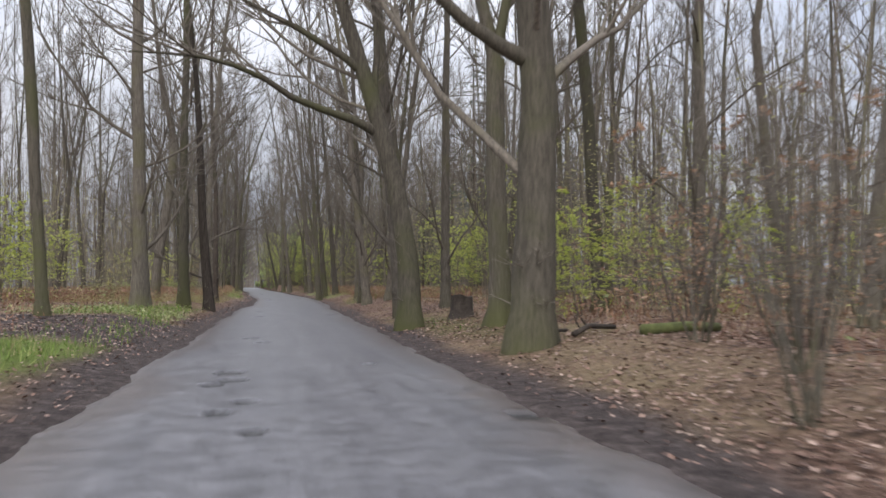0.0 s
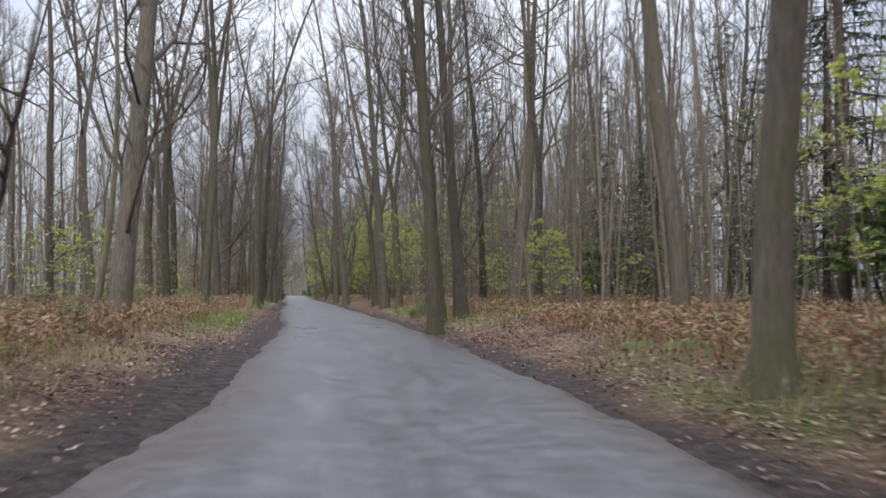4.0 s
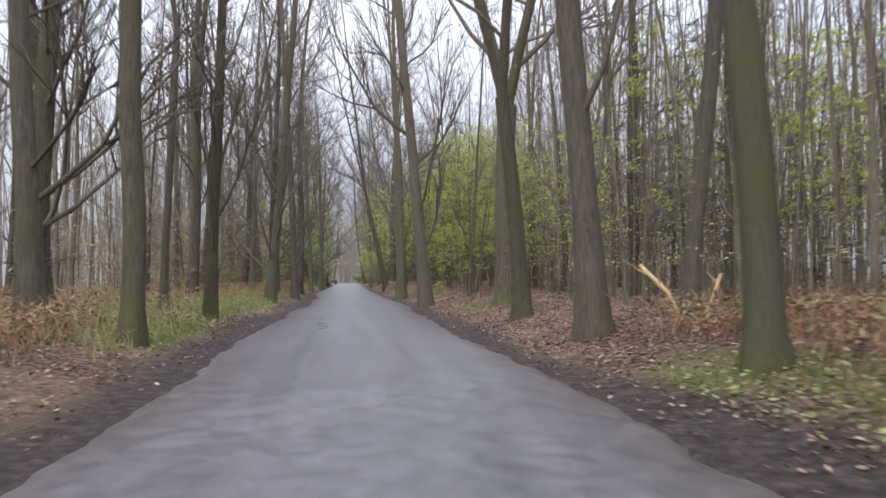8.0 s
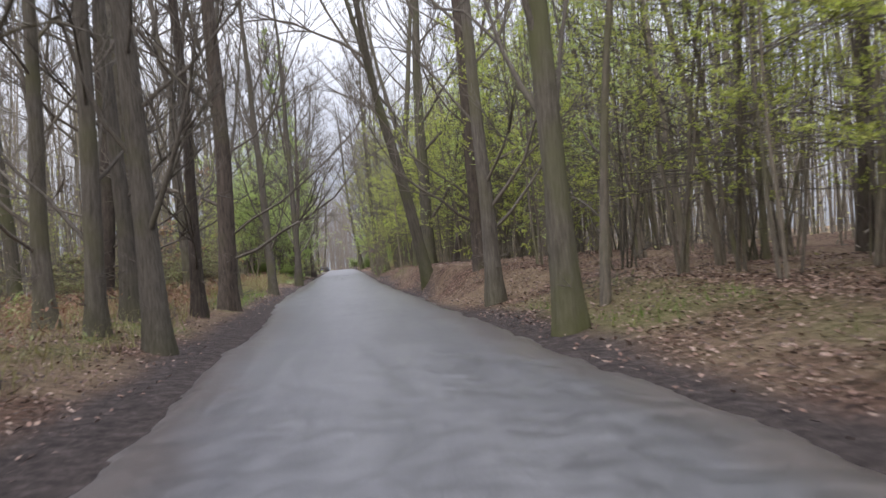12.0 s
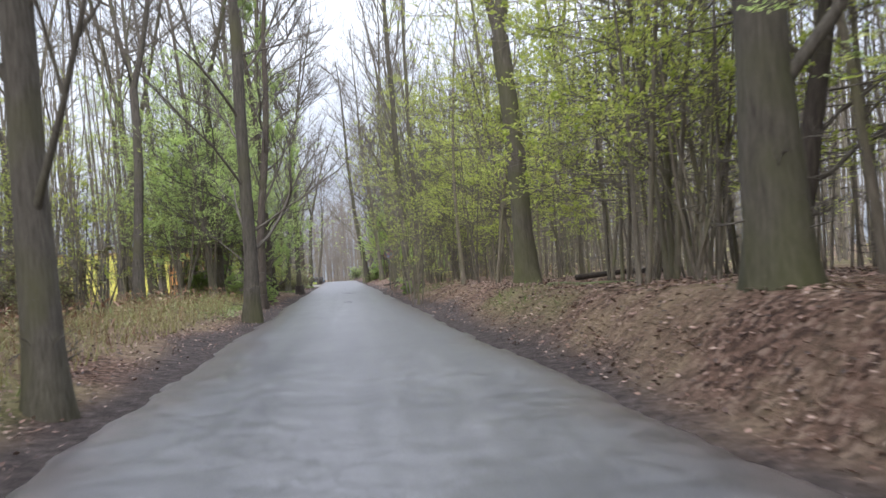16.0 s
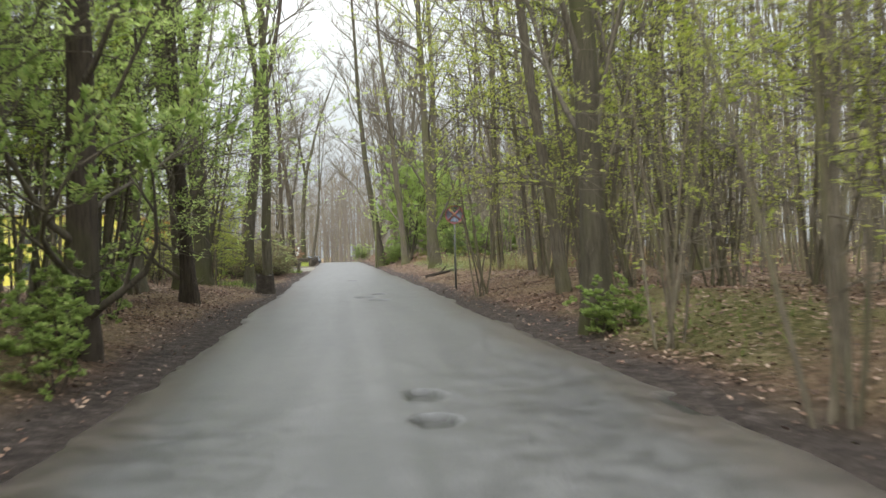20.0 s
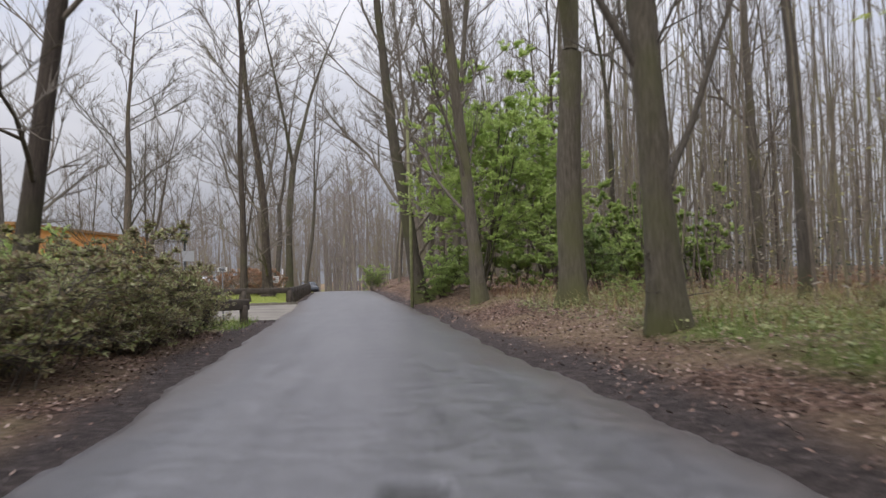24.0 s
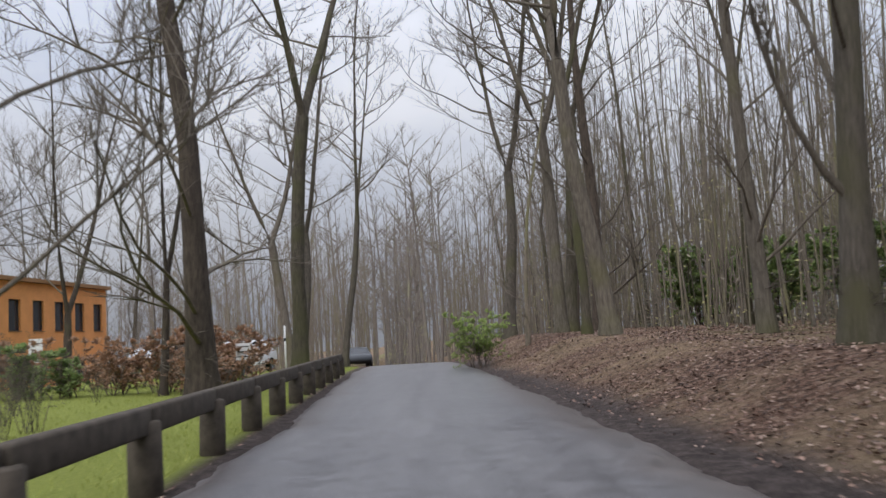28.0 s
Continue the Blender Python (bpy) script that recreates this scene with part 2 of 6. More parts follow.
def ground_material():
    m, n, l, b = material("forest_floor", 0.95, 0.1)
    geo = n.new("ShaderNodeNewGeometry")
    pos = geo.outputs["Position"]
    grass, mud = n.new("ShaderNodeAttribute"), n.new("ShaderNodeAttribute")
    grass.attribute_name, mud.attribute_name = "grass", "mud"
    fine, mid, wide = tex(n, l, 24, 5, pos, 0.75), tex(n, l, 5, 5, pos), tex(n, l, 0.35, 4, pos)
    vor = n.new("ShaderNodeTexVoronoi")
    vor.inputs["Scale"].default_value = 16
    l.new(pos, vor.inputs["Vector"])
    leaf = ramp(n, [(0.05, (0.06, 0.04, 0.032)), (0.4, (0.15, 0.095, 0.072)), (0.75, (0.225, 0.145, 0.11)), (1.0, (0.33, 0.24, 0.19))])
    sep = n.new("ShaderNodeSeparateColor")
    l.new(vor.outputs["Color"], sep.inputs[0])
    l.new(sep.outputs[0], leaf.inputs[0])
    dark = ramp(n, [(0.3, (0.45, 0.42, 0.4)), (0.7, (1.1, 1.08, 1.05))])
    l.new(fine.outputs["Fac"], dark.inputs[0])
    litter = mixed(n, l, 1.0, leaf.outputs[0], dark.outputs[0], "MULTIPLY")
    dry = ramp(n, [(0.3, (0.16, 0.115, 0.075)), (0.7, (0.34, 0.255, 0.165))])
    l.new(mid.outputs["Fac"], dry.inputs[0])
    wmask = ramp(n, [(0.42, (0, 0, 0)), (0.6, (0.7, 0.7, 0.7))])
    l.new(wide.outputs["Fac"], wmask.inputs[0])
    base = mixed(n, l, wmask.outputs[0], litter, dry.outputs[0])
    green = ramp(n, [(0.25, (0.06, 0.085, 0.02)), (0.6, (0.14, 0.19, 0.045)), (0.9, (0.26, 0.27, 0.09))])
    l.new(fine.outputs["Fac"], green.inputs[0])
    base = mixed(n, l, grass.outputs["Fac"], base, green.outputs[0])
    lawn = n.new("ShaderNodeAttribute")
    lawn.attribute_name = "lawn"
    turf = ramp(n, [(0.25, (0.16, 0.20, 0.04)), (0.7, (0.31, 0.34, 0.09))])
    l.new(fine.outputs["Fac"], turf.inputs[0])
    base = mixed(n, l, lawn.outputs["Fac"], base, turf.outputs[0])
    wet = ramp(n, [(0.34, (0.030, 0.025, 0.025)), (0.52, (0.085, 0.070, 0.067)), (0.68, (0.19, 0.158, 0.15))])
    rough_mud = tex(n, l, 4.5, 7, pos, 0.85)
    l.new(rough_mud.outputs["Fac"], wet.inputs[0])
    wet2 = mixed(n, l, 0.5, wet.outputs[0], dark.outputs[0], "MULTIPLY")
    l.new(mixed(n, l, mud.outputs["Fac"], base, wet2), b.inputs["Base Color"])
    bump(n, l, b, mixed(n, l, 0.5, fine.outputs["Fac"], rough_mud.outputs["Fac"]), 1.0, 0.10)
    return m


def asphalt_material():
    m, n, l, b = material("worn_asphalt", 0.5, 0.6)
    geo = n.new("ShaderNodeNewGeometry")
    pos = geo.outputs["Position"]
    dirt, hole, track = (n.new("ShaderNodeAttribute") for _ in range(3))
    dirt.attribute_name, hole.attribute_name, track.attribute_name = "dirt", "hole", "track"
    grain, mid, wide = tex(n, l, 220, 3, pos, 0.8), tex(n, l, 3.5, 6, pos, 0.65), tex(n, l, 0.5, 4, pos)
    r = ramp(n, [(0.3, (0.066, 0.065, 0.070)), (0.7, (0.142, 0.139, 0.149))])
    l.new(mid.outputs["Fac"], r.inputs[0])
    g = ramp(n, [(0.3, (0.65, 0.65, 0.65)), (0.7, (1.25, 1.25, 1.25))])
    l.new(grain.outputs["Fac"], g.inputs[0])
    w = ramp(n, [(0.3, (0.8, 0.8, 0.82)), (0.7, (1.12, 1.12, 1.12))])
    l.new(wide.outputs["Fac"], w.inputs[0])
    col = mixed(n, l, 1.0, mixed(n, l, 1.0, r.outputs[0], g.outputs[0], "MULTIPLY"), w.outputs[0], "MULTIPLY")
    spk = tex(n, l, 38, 4, pos, 0.8)
    s2 = ramp(n, [(0.32, (0.6, 0.6, 0.61)), (0.5, (1, 1, 1)), (0.68, (1.38, 1.38, 1.38))])
    l.new(spk.outputs["Fac"], s2.inputs[0])
    col = mixed(n, l, 1.0, col, s2.outputs[0], "MULTIPLY")
    lane = n.new("ShaderNodeMapping")
    lane.inputs["Scale"].default_value = (2.6, 0.16, 1.0)
    l.new(pos, lane.inputs[0])
    streak = tex(n, l, 1.0, 5, lane.outputs[0], 0.6)
    s3 = ramp(n, [(0.35, (0.82, 0.82, 0.84)), (0.62, (1.1, 1.1, 1.1))])
    l.new(streak.outputs["Fac"], s3.inputs[0])
    col = mixed(n, l, 1.0, col, s3.outputs[0], "MULTIPLY")
    cell = n.new("ShaderNodeTexVoronoi")
    cell.feature = "DISTANCE_TO_EDGE"
    cell.inputs["Scale"].default_value = 0.9
    warp = mixed(n, l, 0.35, pos, mid.outputs["Color"], "ADD")
    l.new(warp, cell.inputs["Vector"])
    fine_crack = ramp(n, [(0.006, (1, 1, 1)), (0.016, (0, 0, 0))])
    l.new(cell.outputs["Distance"], fine_crack.inputs[0])
    gate = ramp(n, [(0.52, (0, 0, 0)), (0.6, (0.6, 0.6, 0.6))])
    l.new(wide.outputs["Fac"], gate.inputs[0])
    col = mixed(n, l, mixed(n, l, 1.0, fine_crack.outputs[0], gate.outputs[0], "MULTIPLY"), col, (0.045, 0.045, 0.048))
    col = mixed(n, l, track.outputs["Fac"], col, (0.062, 0.062, 0.066))
    d = ramp(n, [(0.3, (0.035, 0.029, 0.028)), (0.7, (0.105, 0.085, 0.08))])
    l.new(mid.outputs["Fac"], d.inputs[0])
    col = mixed(n, l, dirt.outputs["Fac"], col, d.outputs[0])
    col = mixed(n, l, hole.outputs["Fac"], col, (0.018, 0.017, 0.017))
    l.new(col, b.inputs["Base Color"])
    rr = n.new("ShaderNodeMapRange")
    rr.inputs["To Min"].default_value, rr.inputs["To Max"].default_value = 0.24, 0.46
    l.new(mid.outputs["Fac"], rr.inputs["Value"])
    l.new(rr.outputs[0], b.inputs["Roughness"])
    both = mixed(n, l, 0.5, grain.outputs["Color"], spk.outputs["Color"])
    bump(n, l, b, both, 0.3, 0.010)
    return m


GROUND, ASPHALT = ground_material(), asphalt_material()
APRON = plain("pale_concrete_yard", (0.20, 0.18, 0.155), 0.9, 0, 0.3, 0.8)
KERB = plain("kerb_stone", (0.22, 0.20, 0.17), 0.9, 0, 0.25, 4)
FENCE_WOOD = plain("weathered_dark_timber", (0.075, 0.062, 0.05), 0.9, 0, 0.35, 7)
ORANGE = plain("orange_render", (0.74, 0.33, 0.12), 0.85, 0, 0.08, 1.5)
YELLOW = plain("yellow_render", (0.62, 0.54, 0.13), 0.85, 0, 0.08, 1.5)
TRIM = plain("white_trim", (0.62, 0.60, 0.56), 0.6)
ROOF_EDGE = plain("roof_edge_metal", (0.30, 0.16, 0.07), 0.5)
IRON = plain("dark_painted_iron", (0.02, 0.022, 0.024), 0.5)
STEEL = plain("galvanised_post", (0.16, 0.165, 0.17), 0.55, 0.4)
SIGN_WHITE = plain("sign_white", (0.68, 0.68, 0.68), 0.5, 0, 0.05)
SIGN_GREY = plain("sign_grey", (0.33, 0.34, 0.35), 0.5, 0, 0.05)
SIGN_BLUE = plain("sign_blue", (0.15, 0.17, 0.25), 0.45, 0, 0.05)
SIGN_RED = plain("sign_red", (0.38, 0.15, 0.15), 0.45, 0, 0.05)
CAR_WHITE = plain("white_car_paint", (0.72, 0.72, 0.74), 0.25, 0, 0.03)
CAR_GREY = plain("dark_car_paint", (0.05, 0.055, 0.065), 0.25, 0, 0.03)
CAR_SILVER = plain("silver_car_paint", (0.45, 0.46, 0.48), 0.25, 0.3, 0.03)
RUBBER = plain("tyre_rubber", (0.02, 0.02, 0.02), 0.9)
RED_LAMP = plain("red_lamp_glass", (0.45, 0.02, 0.02), 0.2)
STUMP_WOOD = plain("rotten_stump_wood", (0.05, 0.04, 0.033), 0.95, 0, 0.5, 9)
POLE = plain("green_weathered_pole", (0.21, 0.22, 0.11), 0.9, 0, 0.35, 5)
MOSS = plain("moss_cushion", (0.09, 0.10, 0.036), 0.95, 0, 0.4, 12)
PALE_WOOD = plain("splintered_pale_wood", (0.50, 0.36, 0.20), 0.8, 0, 0.25, 12)
GLASS, _n, _l, _b = material("window_glass", 0.08, 0.6)
_b.inputs["Base Color"].default_value = (0.03, 0.035, 0.045, 1)


# ---- mesh helpers ----
class Soup:
    """Vertices and faces gathered for one mesh."""

    def __init__(self):
        self.v, self.f = [], []

    def tube(self, pts, radii, sides=6, cap=False, shape=None):
        base, k = len(self.v), len(pts)
        for i in range(k):
            a, b = pts[max(i - 1, 0)], pts[min(i + 1, k - 1)]
            d = (b - a).normalized()
            s = d.cross(Vector((0, 0, 1)) if abs(d.z) < 0.95 else Vector((1, 0, 0))).normalized()
            w = s.cross(d)
            for j in range(sides):
                t = 2 * math.pi * j / sides
                self.v.append(pts[i] + (s * math.cos(t) + w * math.sin(t)) * (radii[i] * (shape(i, t) if shape else 1.0)))
        for i in range(k - 1):
            for j in range(sides):
                p, q = base + i * sides + j, base + i * sides + (j + 1) % sides
                self.f.append((p, q, q + sides, p + sides))
        if cap:
            self.f.append(tuple(base + (k - 1) * sides + j for j in range(sides)))
            self.f.append(tuple(base + sides - 1 - j for j in range(sides)))

    def spike(self, a, b, r):
        """A thin twig running out to a point."""
        base, d = len(self.v), (b - a).normalized()
        s = d.cross(Vector((0.3, 0.2, 1))).normalized()
        w = s.cross(d)
        self.v += [a + s * r, a - s * (0.5 * r) + w * (0.87 * r), a - s * (0.5 * r) - w * (0.87 * r), b]
        self.f += [(base, base + 1, base + 3), (base + 1, base + 2, base + 3), (base + 2, base, base + 3)]

    def leaf(self, at, along, side, length, width):
        """A leaf folded along its midrib: two triangles-pairs meeting in a shallow V."""
        b = len(self.v)
        up = along.cross(side) * (0.18 * width)
        self.v += [at, at + along * (0.5 * length) + side * width * 0.5 + up, at + along * length, at + along * (0.5 * length) - side * width * 0.5 + up]
        self.f += [(b, b + 1, b + 2), (b, b + 2, b + 3)]

    def blade(self, at, tip, side):
        b = len(self.v)
        self.v += [at - side, at + side, tip]
        self.f.append((b, b + 1, b + 2))

    def box(self, x0, y0, z0, x1, y1, z1):
        b = len(self.v)
        self.v += [Vector(p) for p in ((x0, y0, z0), (x1, y0, z0), (x1, y1, z0), (x0, y1, z0), (x0, y0, z1), (x1, y0, z1), (x1, y1, z1), (x0, y1, z1))]
        self.f += [tuple(b + i for i in q) for q in ((3, 2, 1, 0), (4, 5, 6, 7), (0, 1, 5, 4), (1, 2, 6, 5), (2, 3, 7, 6), (3, 0, 4, 7))]

    def mesh(self, name, mat, smooth_faces=True):
        me = bpy.data.meshes.new(name)
        me.from_pydata([tuple(p) for p in self.v], [], self.f)
        me.materials.append(mat)
        if smooth_faces:
            me.polygons.foreach_set("use_smooth", [True] * len(me.polygons))
        me.update()
        return me


def part(name, soup, mat, parent, label="", smooth_faces=True):
    ob = new(name, soup.mesh(name, mat, smooth_faces) if isinstance(soup, Soup) else soup)
    ob.parent = parent
    return tagged(ob, label)


def bevelled(ob, width=0.02):
    m = ob.modifiers.new("edge", "BEVEL")
    m.width, m.segments, m.limit_method = width, 2, "ANGLE"
    return ob


def rnd(a, b):
    return random.uniform(a, b)


def away():
    t = rnd(0, 2 * math.pi)
    return Vector((math.cos(t), math.sin(t), 0))


# ---- the ground: one sheet with banks, and the road on it ----
ROAD_Y = [-60, 0, 20, 44, 59, 72, 85, 98, 111, 134, 155, 177, 200, 226, 260, 300, 420]
ROAD_X = [0.1, 0.35, 0.4, 0.6, 0.85, 0.7, 0.15, -0.45, -0.8, -1.9, -2.9, -3.65, -4.4, -5.3, -6.6, -8.2, -13.0]
_yy = np.arange(-60, 421, 1.0)
_xx = np.convolve(np.pad(np.interp(_yy, ROAD_Y, ROAD_X), 8, mode="edge"), np.ones(17) / 17, mode="valid")


def road_x(y):
    return np.interp(y, _yy, _xx)


def smooth(a, b, v):
    w = np.clip((v - a) / (b - a), 0, 1)
    return w * w * (3 - 2 * w)


def ground_z(x, y):
    """Height of the ground: raised banks beside the road, a level yard on the left near the end, a crest beyond."""
    u = x - road_x(y)
    right = np.interp(y, [0, 118, 130, 138, 148, 158, 166, 174, 184, 200, 230, 250, 280, 340], [.42, .42, .55, .88, .84, .66, .60, .52, .42, .38, .45, .8, 1.1, .8])
    left = np.interp(y, [0, 100, 130, 180, 196, 204, 240, 260], [.36, .38, .4, .42, .26, .05, .03, .1])
    foot = np.interp(y, [130, 137, 142, 148, 170, 182], [5.2, 3.2, 3.1, 3.6, 4.1, 5.2])
    z = right * smooth(2.4, foot, u) + left * smooth(2.3, 4.6, -u)
    z = z - 2.6 * smooth(14, 30, -u) * smooth(190, 225, y)
    return z - 0.0007 * np.clip(y - 262, 0, 60) ** 2


def noise2(x, y, s, seed=0.0):
    return noise.noise(Vector((x * s, y * s, seed)))


def sheet(name, us, ys, zfun, mat, attrs):
    """A grid across (us) and along (ys) the road; zfun and attrs take (u, x, y)."""
    uu, yy = np.meshgrid(np.array(us), np.array(ys))
    xx = uu + road_x(yy)
    zz = zfun(uu, xx, yy)
    nu, ny = len(us), len(ys)
    me = bpy.data.meshes.new(name)
    idx = np.arange(nu * ny).reshape(ny, nu)
    quads = np.stack([idx[:-1, :-1], idx[:-1, 1:], idx[1:, 1:], idx[1:, :-1]], -1).reshape(-1, 4)
    me.from_pydata(np.stack([xx, yy, zz], -1).reshape(-1, 3).tolist(), [], quads.tolist())
    me.materials.append(mat)
    me.polygons.foreach_set("use_smooth", [True] * len(me.polygons))
    for key, fun in attrs.items():
        a = me.attributes.new(key, "FLOAT", "POINT")
        a.data.foreach_set("value", np.clip(fun(uu, xx, yy), 0, 1).astype(np.float32).ravel())
    me.update()
    return new(name, me)


def wave(x, y, seed):
    """Cheap smooth noise over arrays, about -1 to 1."""
    r = np.random.RandomState(seed)
    out = np.zeros_like(x)
    for k in range(7):
        f, p, q = 0.25 * 1.7 ** k, r.uniform(0, 6.3), r.uniform(0, 6.3)
        c, s = math.cos(q), math.sin(q)
        out += np.sin((c * x + s * y) * f + p) * np.sin((c * y - s * x) * f * 0.8 + q) / 1.35 ** k
    return out / 2.2


def lawn_mask(u, x, y):
    """The mown grass behind the low fence."""
    edge = 239.2 - 0.8 * (-8.3 - x)
    return smooth(-0.3, 0.3, y - edge) * smooth(-2.35, -2.6, u) * smooth(285, 275, y) * smooth(-60, -40, u)


def floor_z(u, x, y):
    z = ground_z(x, y)
    rough = smooth(2.4, 4.0, np.abs(u)) * (1 - lawn_mask(u, x, y)) * (1 - smooth(202, 206, y) * smooth(0, -2, u) * smooth(246, 243, y))
    z = z + rough * (0.07 * wave(x * 1.4, y * 1.4, 3) + 0.03 * wave(x * 5, y * 5, 4))
    berm = 0.07 * np.exp(-((np.abs(u) - 3.0) / 0.35) ** 2) * (0.6 + 0.6 * wave(x * 2, y * 2, 5)) * rough
    return z + berm - 0.05 * smooth(2.3, 1.9, np.abs(u))


def grass_mask(u, x, y):
    verge = smooth(2.7, 3.3, np.abs(u)) * smooth(6.5, 4.2, np.abs(u)) * smooth(0.05, 0.6, wave(x * 0.8, y * 0.5, 11) + 0.25 * wave(x * 3, y * 3, 12))
    strong = smooth(-3.0, -3.6, u) * smooth(-8.5, -6, u) * (smooth(16, 15, y) * smooth(3, 6, y) + 0.75 * smooth(24.3, 25.2, y) * smooth(38, 34, y))
    strong2 = smooth(-2.9, -3.6, u) * smooth(-7.0, -5.5, u) * smooth(96, 102, y) * smooth(120, 112, y)
    strong3 = 0.3 * smooth(-2.8, -3.4, u) * smooth(-8, -6, u) * smooth(158, 164, y) * smooth(182, 176, y)
    verge = verge * np.where(u > 0, 0.45 * smooth(232, 222, y) * smooth(4, 30, y) + 0.1, 1.0)
    strong4 = smooth(-2.4, -2.7, u) * smooth(-9, -7, u) * smooth(220, 221.5, y) * smooth(226, 224.5, y)
    moss_r = smooth(2.8, 3.2, u) * smooth(5.0, 4.2, u) * smooth(78.5, 80, y) * smooth(88, 85, y) * smooth(-0.3, 0.3, wave(x * 2, y * 2, 14))
    green_r = smooth(3.6, 4.4, u) * smooth(10, 7, u) * smooth(203, 208, y) * smooth(222, 219, y) * smooth(-0.4, 0.3, wave(x, y, 15))
    deep = 0.3 * smooth(0.1, 0.8, wave(x * 0.35, y * 0.35, 13)) * smooth(5, 8, np.abs(u))
    return np.maximum.reduce([0.75 * verge, 0.9 * strong, 0.7 * strong2, 0.7 * strong3, 0.8 * strong4, 0.6 * moss_r, 0.8 * green_r, deep, lawn_mask(u, x, y)])


def mud_mask(u, x, y):
    a = np.abs(u) + 0.35 * wave(x * 1.5, y * 1.5, 21)
    edge = smooth(3.25, 2.6, a + 0.4 * smooth(0, 1, u) * smooth(126, 134, y) * smooth(158, 150, y))
    track = smooth(-2.0, -2.6, u) * smooth(-14, -9, u) * smooth(15.2, 16.6, y + 0.25 * wave(x, y, 22)) * smooth(25, 23.6, y)
    return np.maximum(edge, track) * (1 - lawn_mask(u, x, y))


us = np.concatenate([[-420, -260, -160, -110, -80, -60, -46], np.arange(-38, -14, 1.5), np.arange(-14, -6, 0.5), np.arange(-6, -1.9, 0.16),
                     np.arange(-1.8, 1.9, 0.6), np.arange(1.9, 6, 0.16), np.arange(6, 14, 0.5), np.arange(14, 38, 1.5), [38, 46, 60, 80, 110, 160, 260, 420]])
ys = np.concatenate([[-260, -160, -100, -70, -50, -35, -20], np.arange(-10, 290, 0.4), np.arange(290, 330, 1.5), [335, 350, 380, 420, 520, 800]])
ground = sheet("ground", us, ys, floor_z, GROUND, {"grass": grass_mask, "mud": mud_mask, "lawn": lawn_mask})
tagged(ground, "leaf-strewn brown forest floor with mossy grass verges", "ground", "", "structure")

HOLES = [(-0.95, 12.0, 0.30), (-0.83, 11.05, 0.26), (-1.05, 10.6, 0.2), (-0.65, 9.0, 0.2), (-0.87, 8.3, 0.2), (-0.52, 7.15, 0.16), (1.9, 7.7, 0.3), (1.02, 12.9, 0.18),
         (-0.9, 19.4, 0.28), (-0.6, 18.0, 0.24), (-1.1, 37.5, 0.2), (-1.0, 32.0, 0.25), (1.6, 33.5, 0.24), (2.0, 34.5, 0.2), (-1.0, 64.5, 0.3), (-1.15, 62.5, 0.28),
         (-1.0, 67.5, 0.4), (-1.2, 69.0, 0.45), (1.2, 68.0, 0.24), (-0.2, 80.0, 0.2), (0.22, 176.75, 0.27), (0.17, 175.7, 0.2), (2.25, 176.1, 0.4),
         (0.2, 192.0, 0.4), (0.6, 193.4, 0.3), (0.1, 205.0, 0.3), (0.5, 190.6, 0.3), (-0.9, 101.5, 0.15), (-0.95, 100.4, 0.17), (-0.8, 99.5, 0.16), (-0.85, 98.7, 0.15), (-0.7, 98.0, 0.13), (-0.75, 97.2, 0.14)]


def hole_mask(u, x, y):
    out = np.zeros_like(u)
    for hu, hy, r in HOLES:
        d = np.hypot((u - hu), (y - hy) * 0.55) / (0.95 * r) + 0.25 * wave(x * 9, y * 9, 31)
        out = np.maximum(out, smooth(1.0, 0.84, d * 1.3))
    return out


def road_half(y, side):
    worn = smooth(42, 50, y) * smooth(80, 70, y) + smooth(110, 115, y) * smooth(140, 132, y)
    return 2.12 + (0.12 if side else -0.32) * worn + 0.16 * wave(np.full_like(y, 7.0 * side), y * 1.8, 41 + side) + 0.07 * wave(np.full_like(y, 3.0), y * 7, 44 + side)


def road_z(u, x, y):
    z = 0.03 - 0.012 * (u / 2.2) ** 2 - 0.0007 * np.clip(y - 262, 0, 60) ** 2
    edge = smooth(-0.05, 0.15, np.abs(u) - np.where(u < 0, road_half(y, 0), road_half(y, 1)))
    return z - 0.09 * edge - 0.045 * hole_mask(u, x, y) + 0.004 * wave(x * 0.9, y * 0.9, 42)


def dirt_mask(u, x, y):
    half = np.where(u < 0, road_half(y, 0), road_half(y, 1))
    return smooth(0.75, 0.05, half - np.abs(u) + 0.30 * wave(x * 2.2, y * 1.2, 51) + 0.15 * wave(x * 9, y * 7, 52))


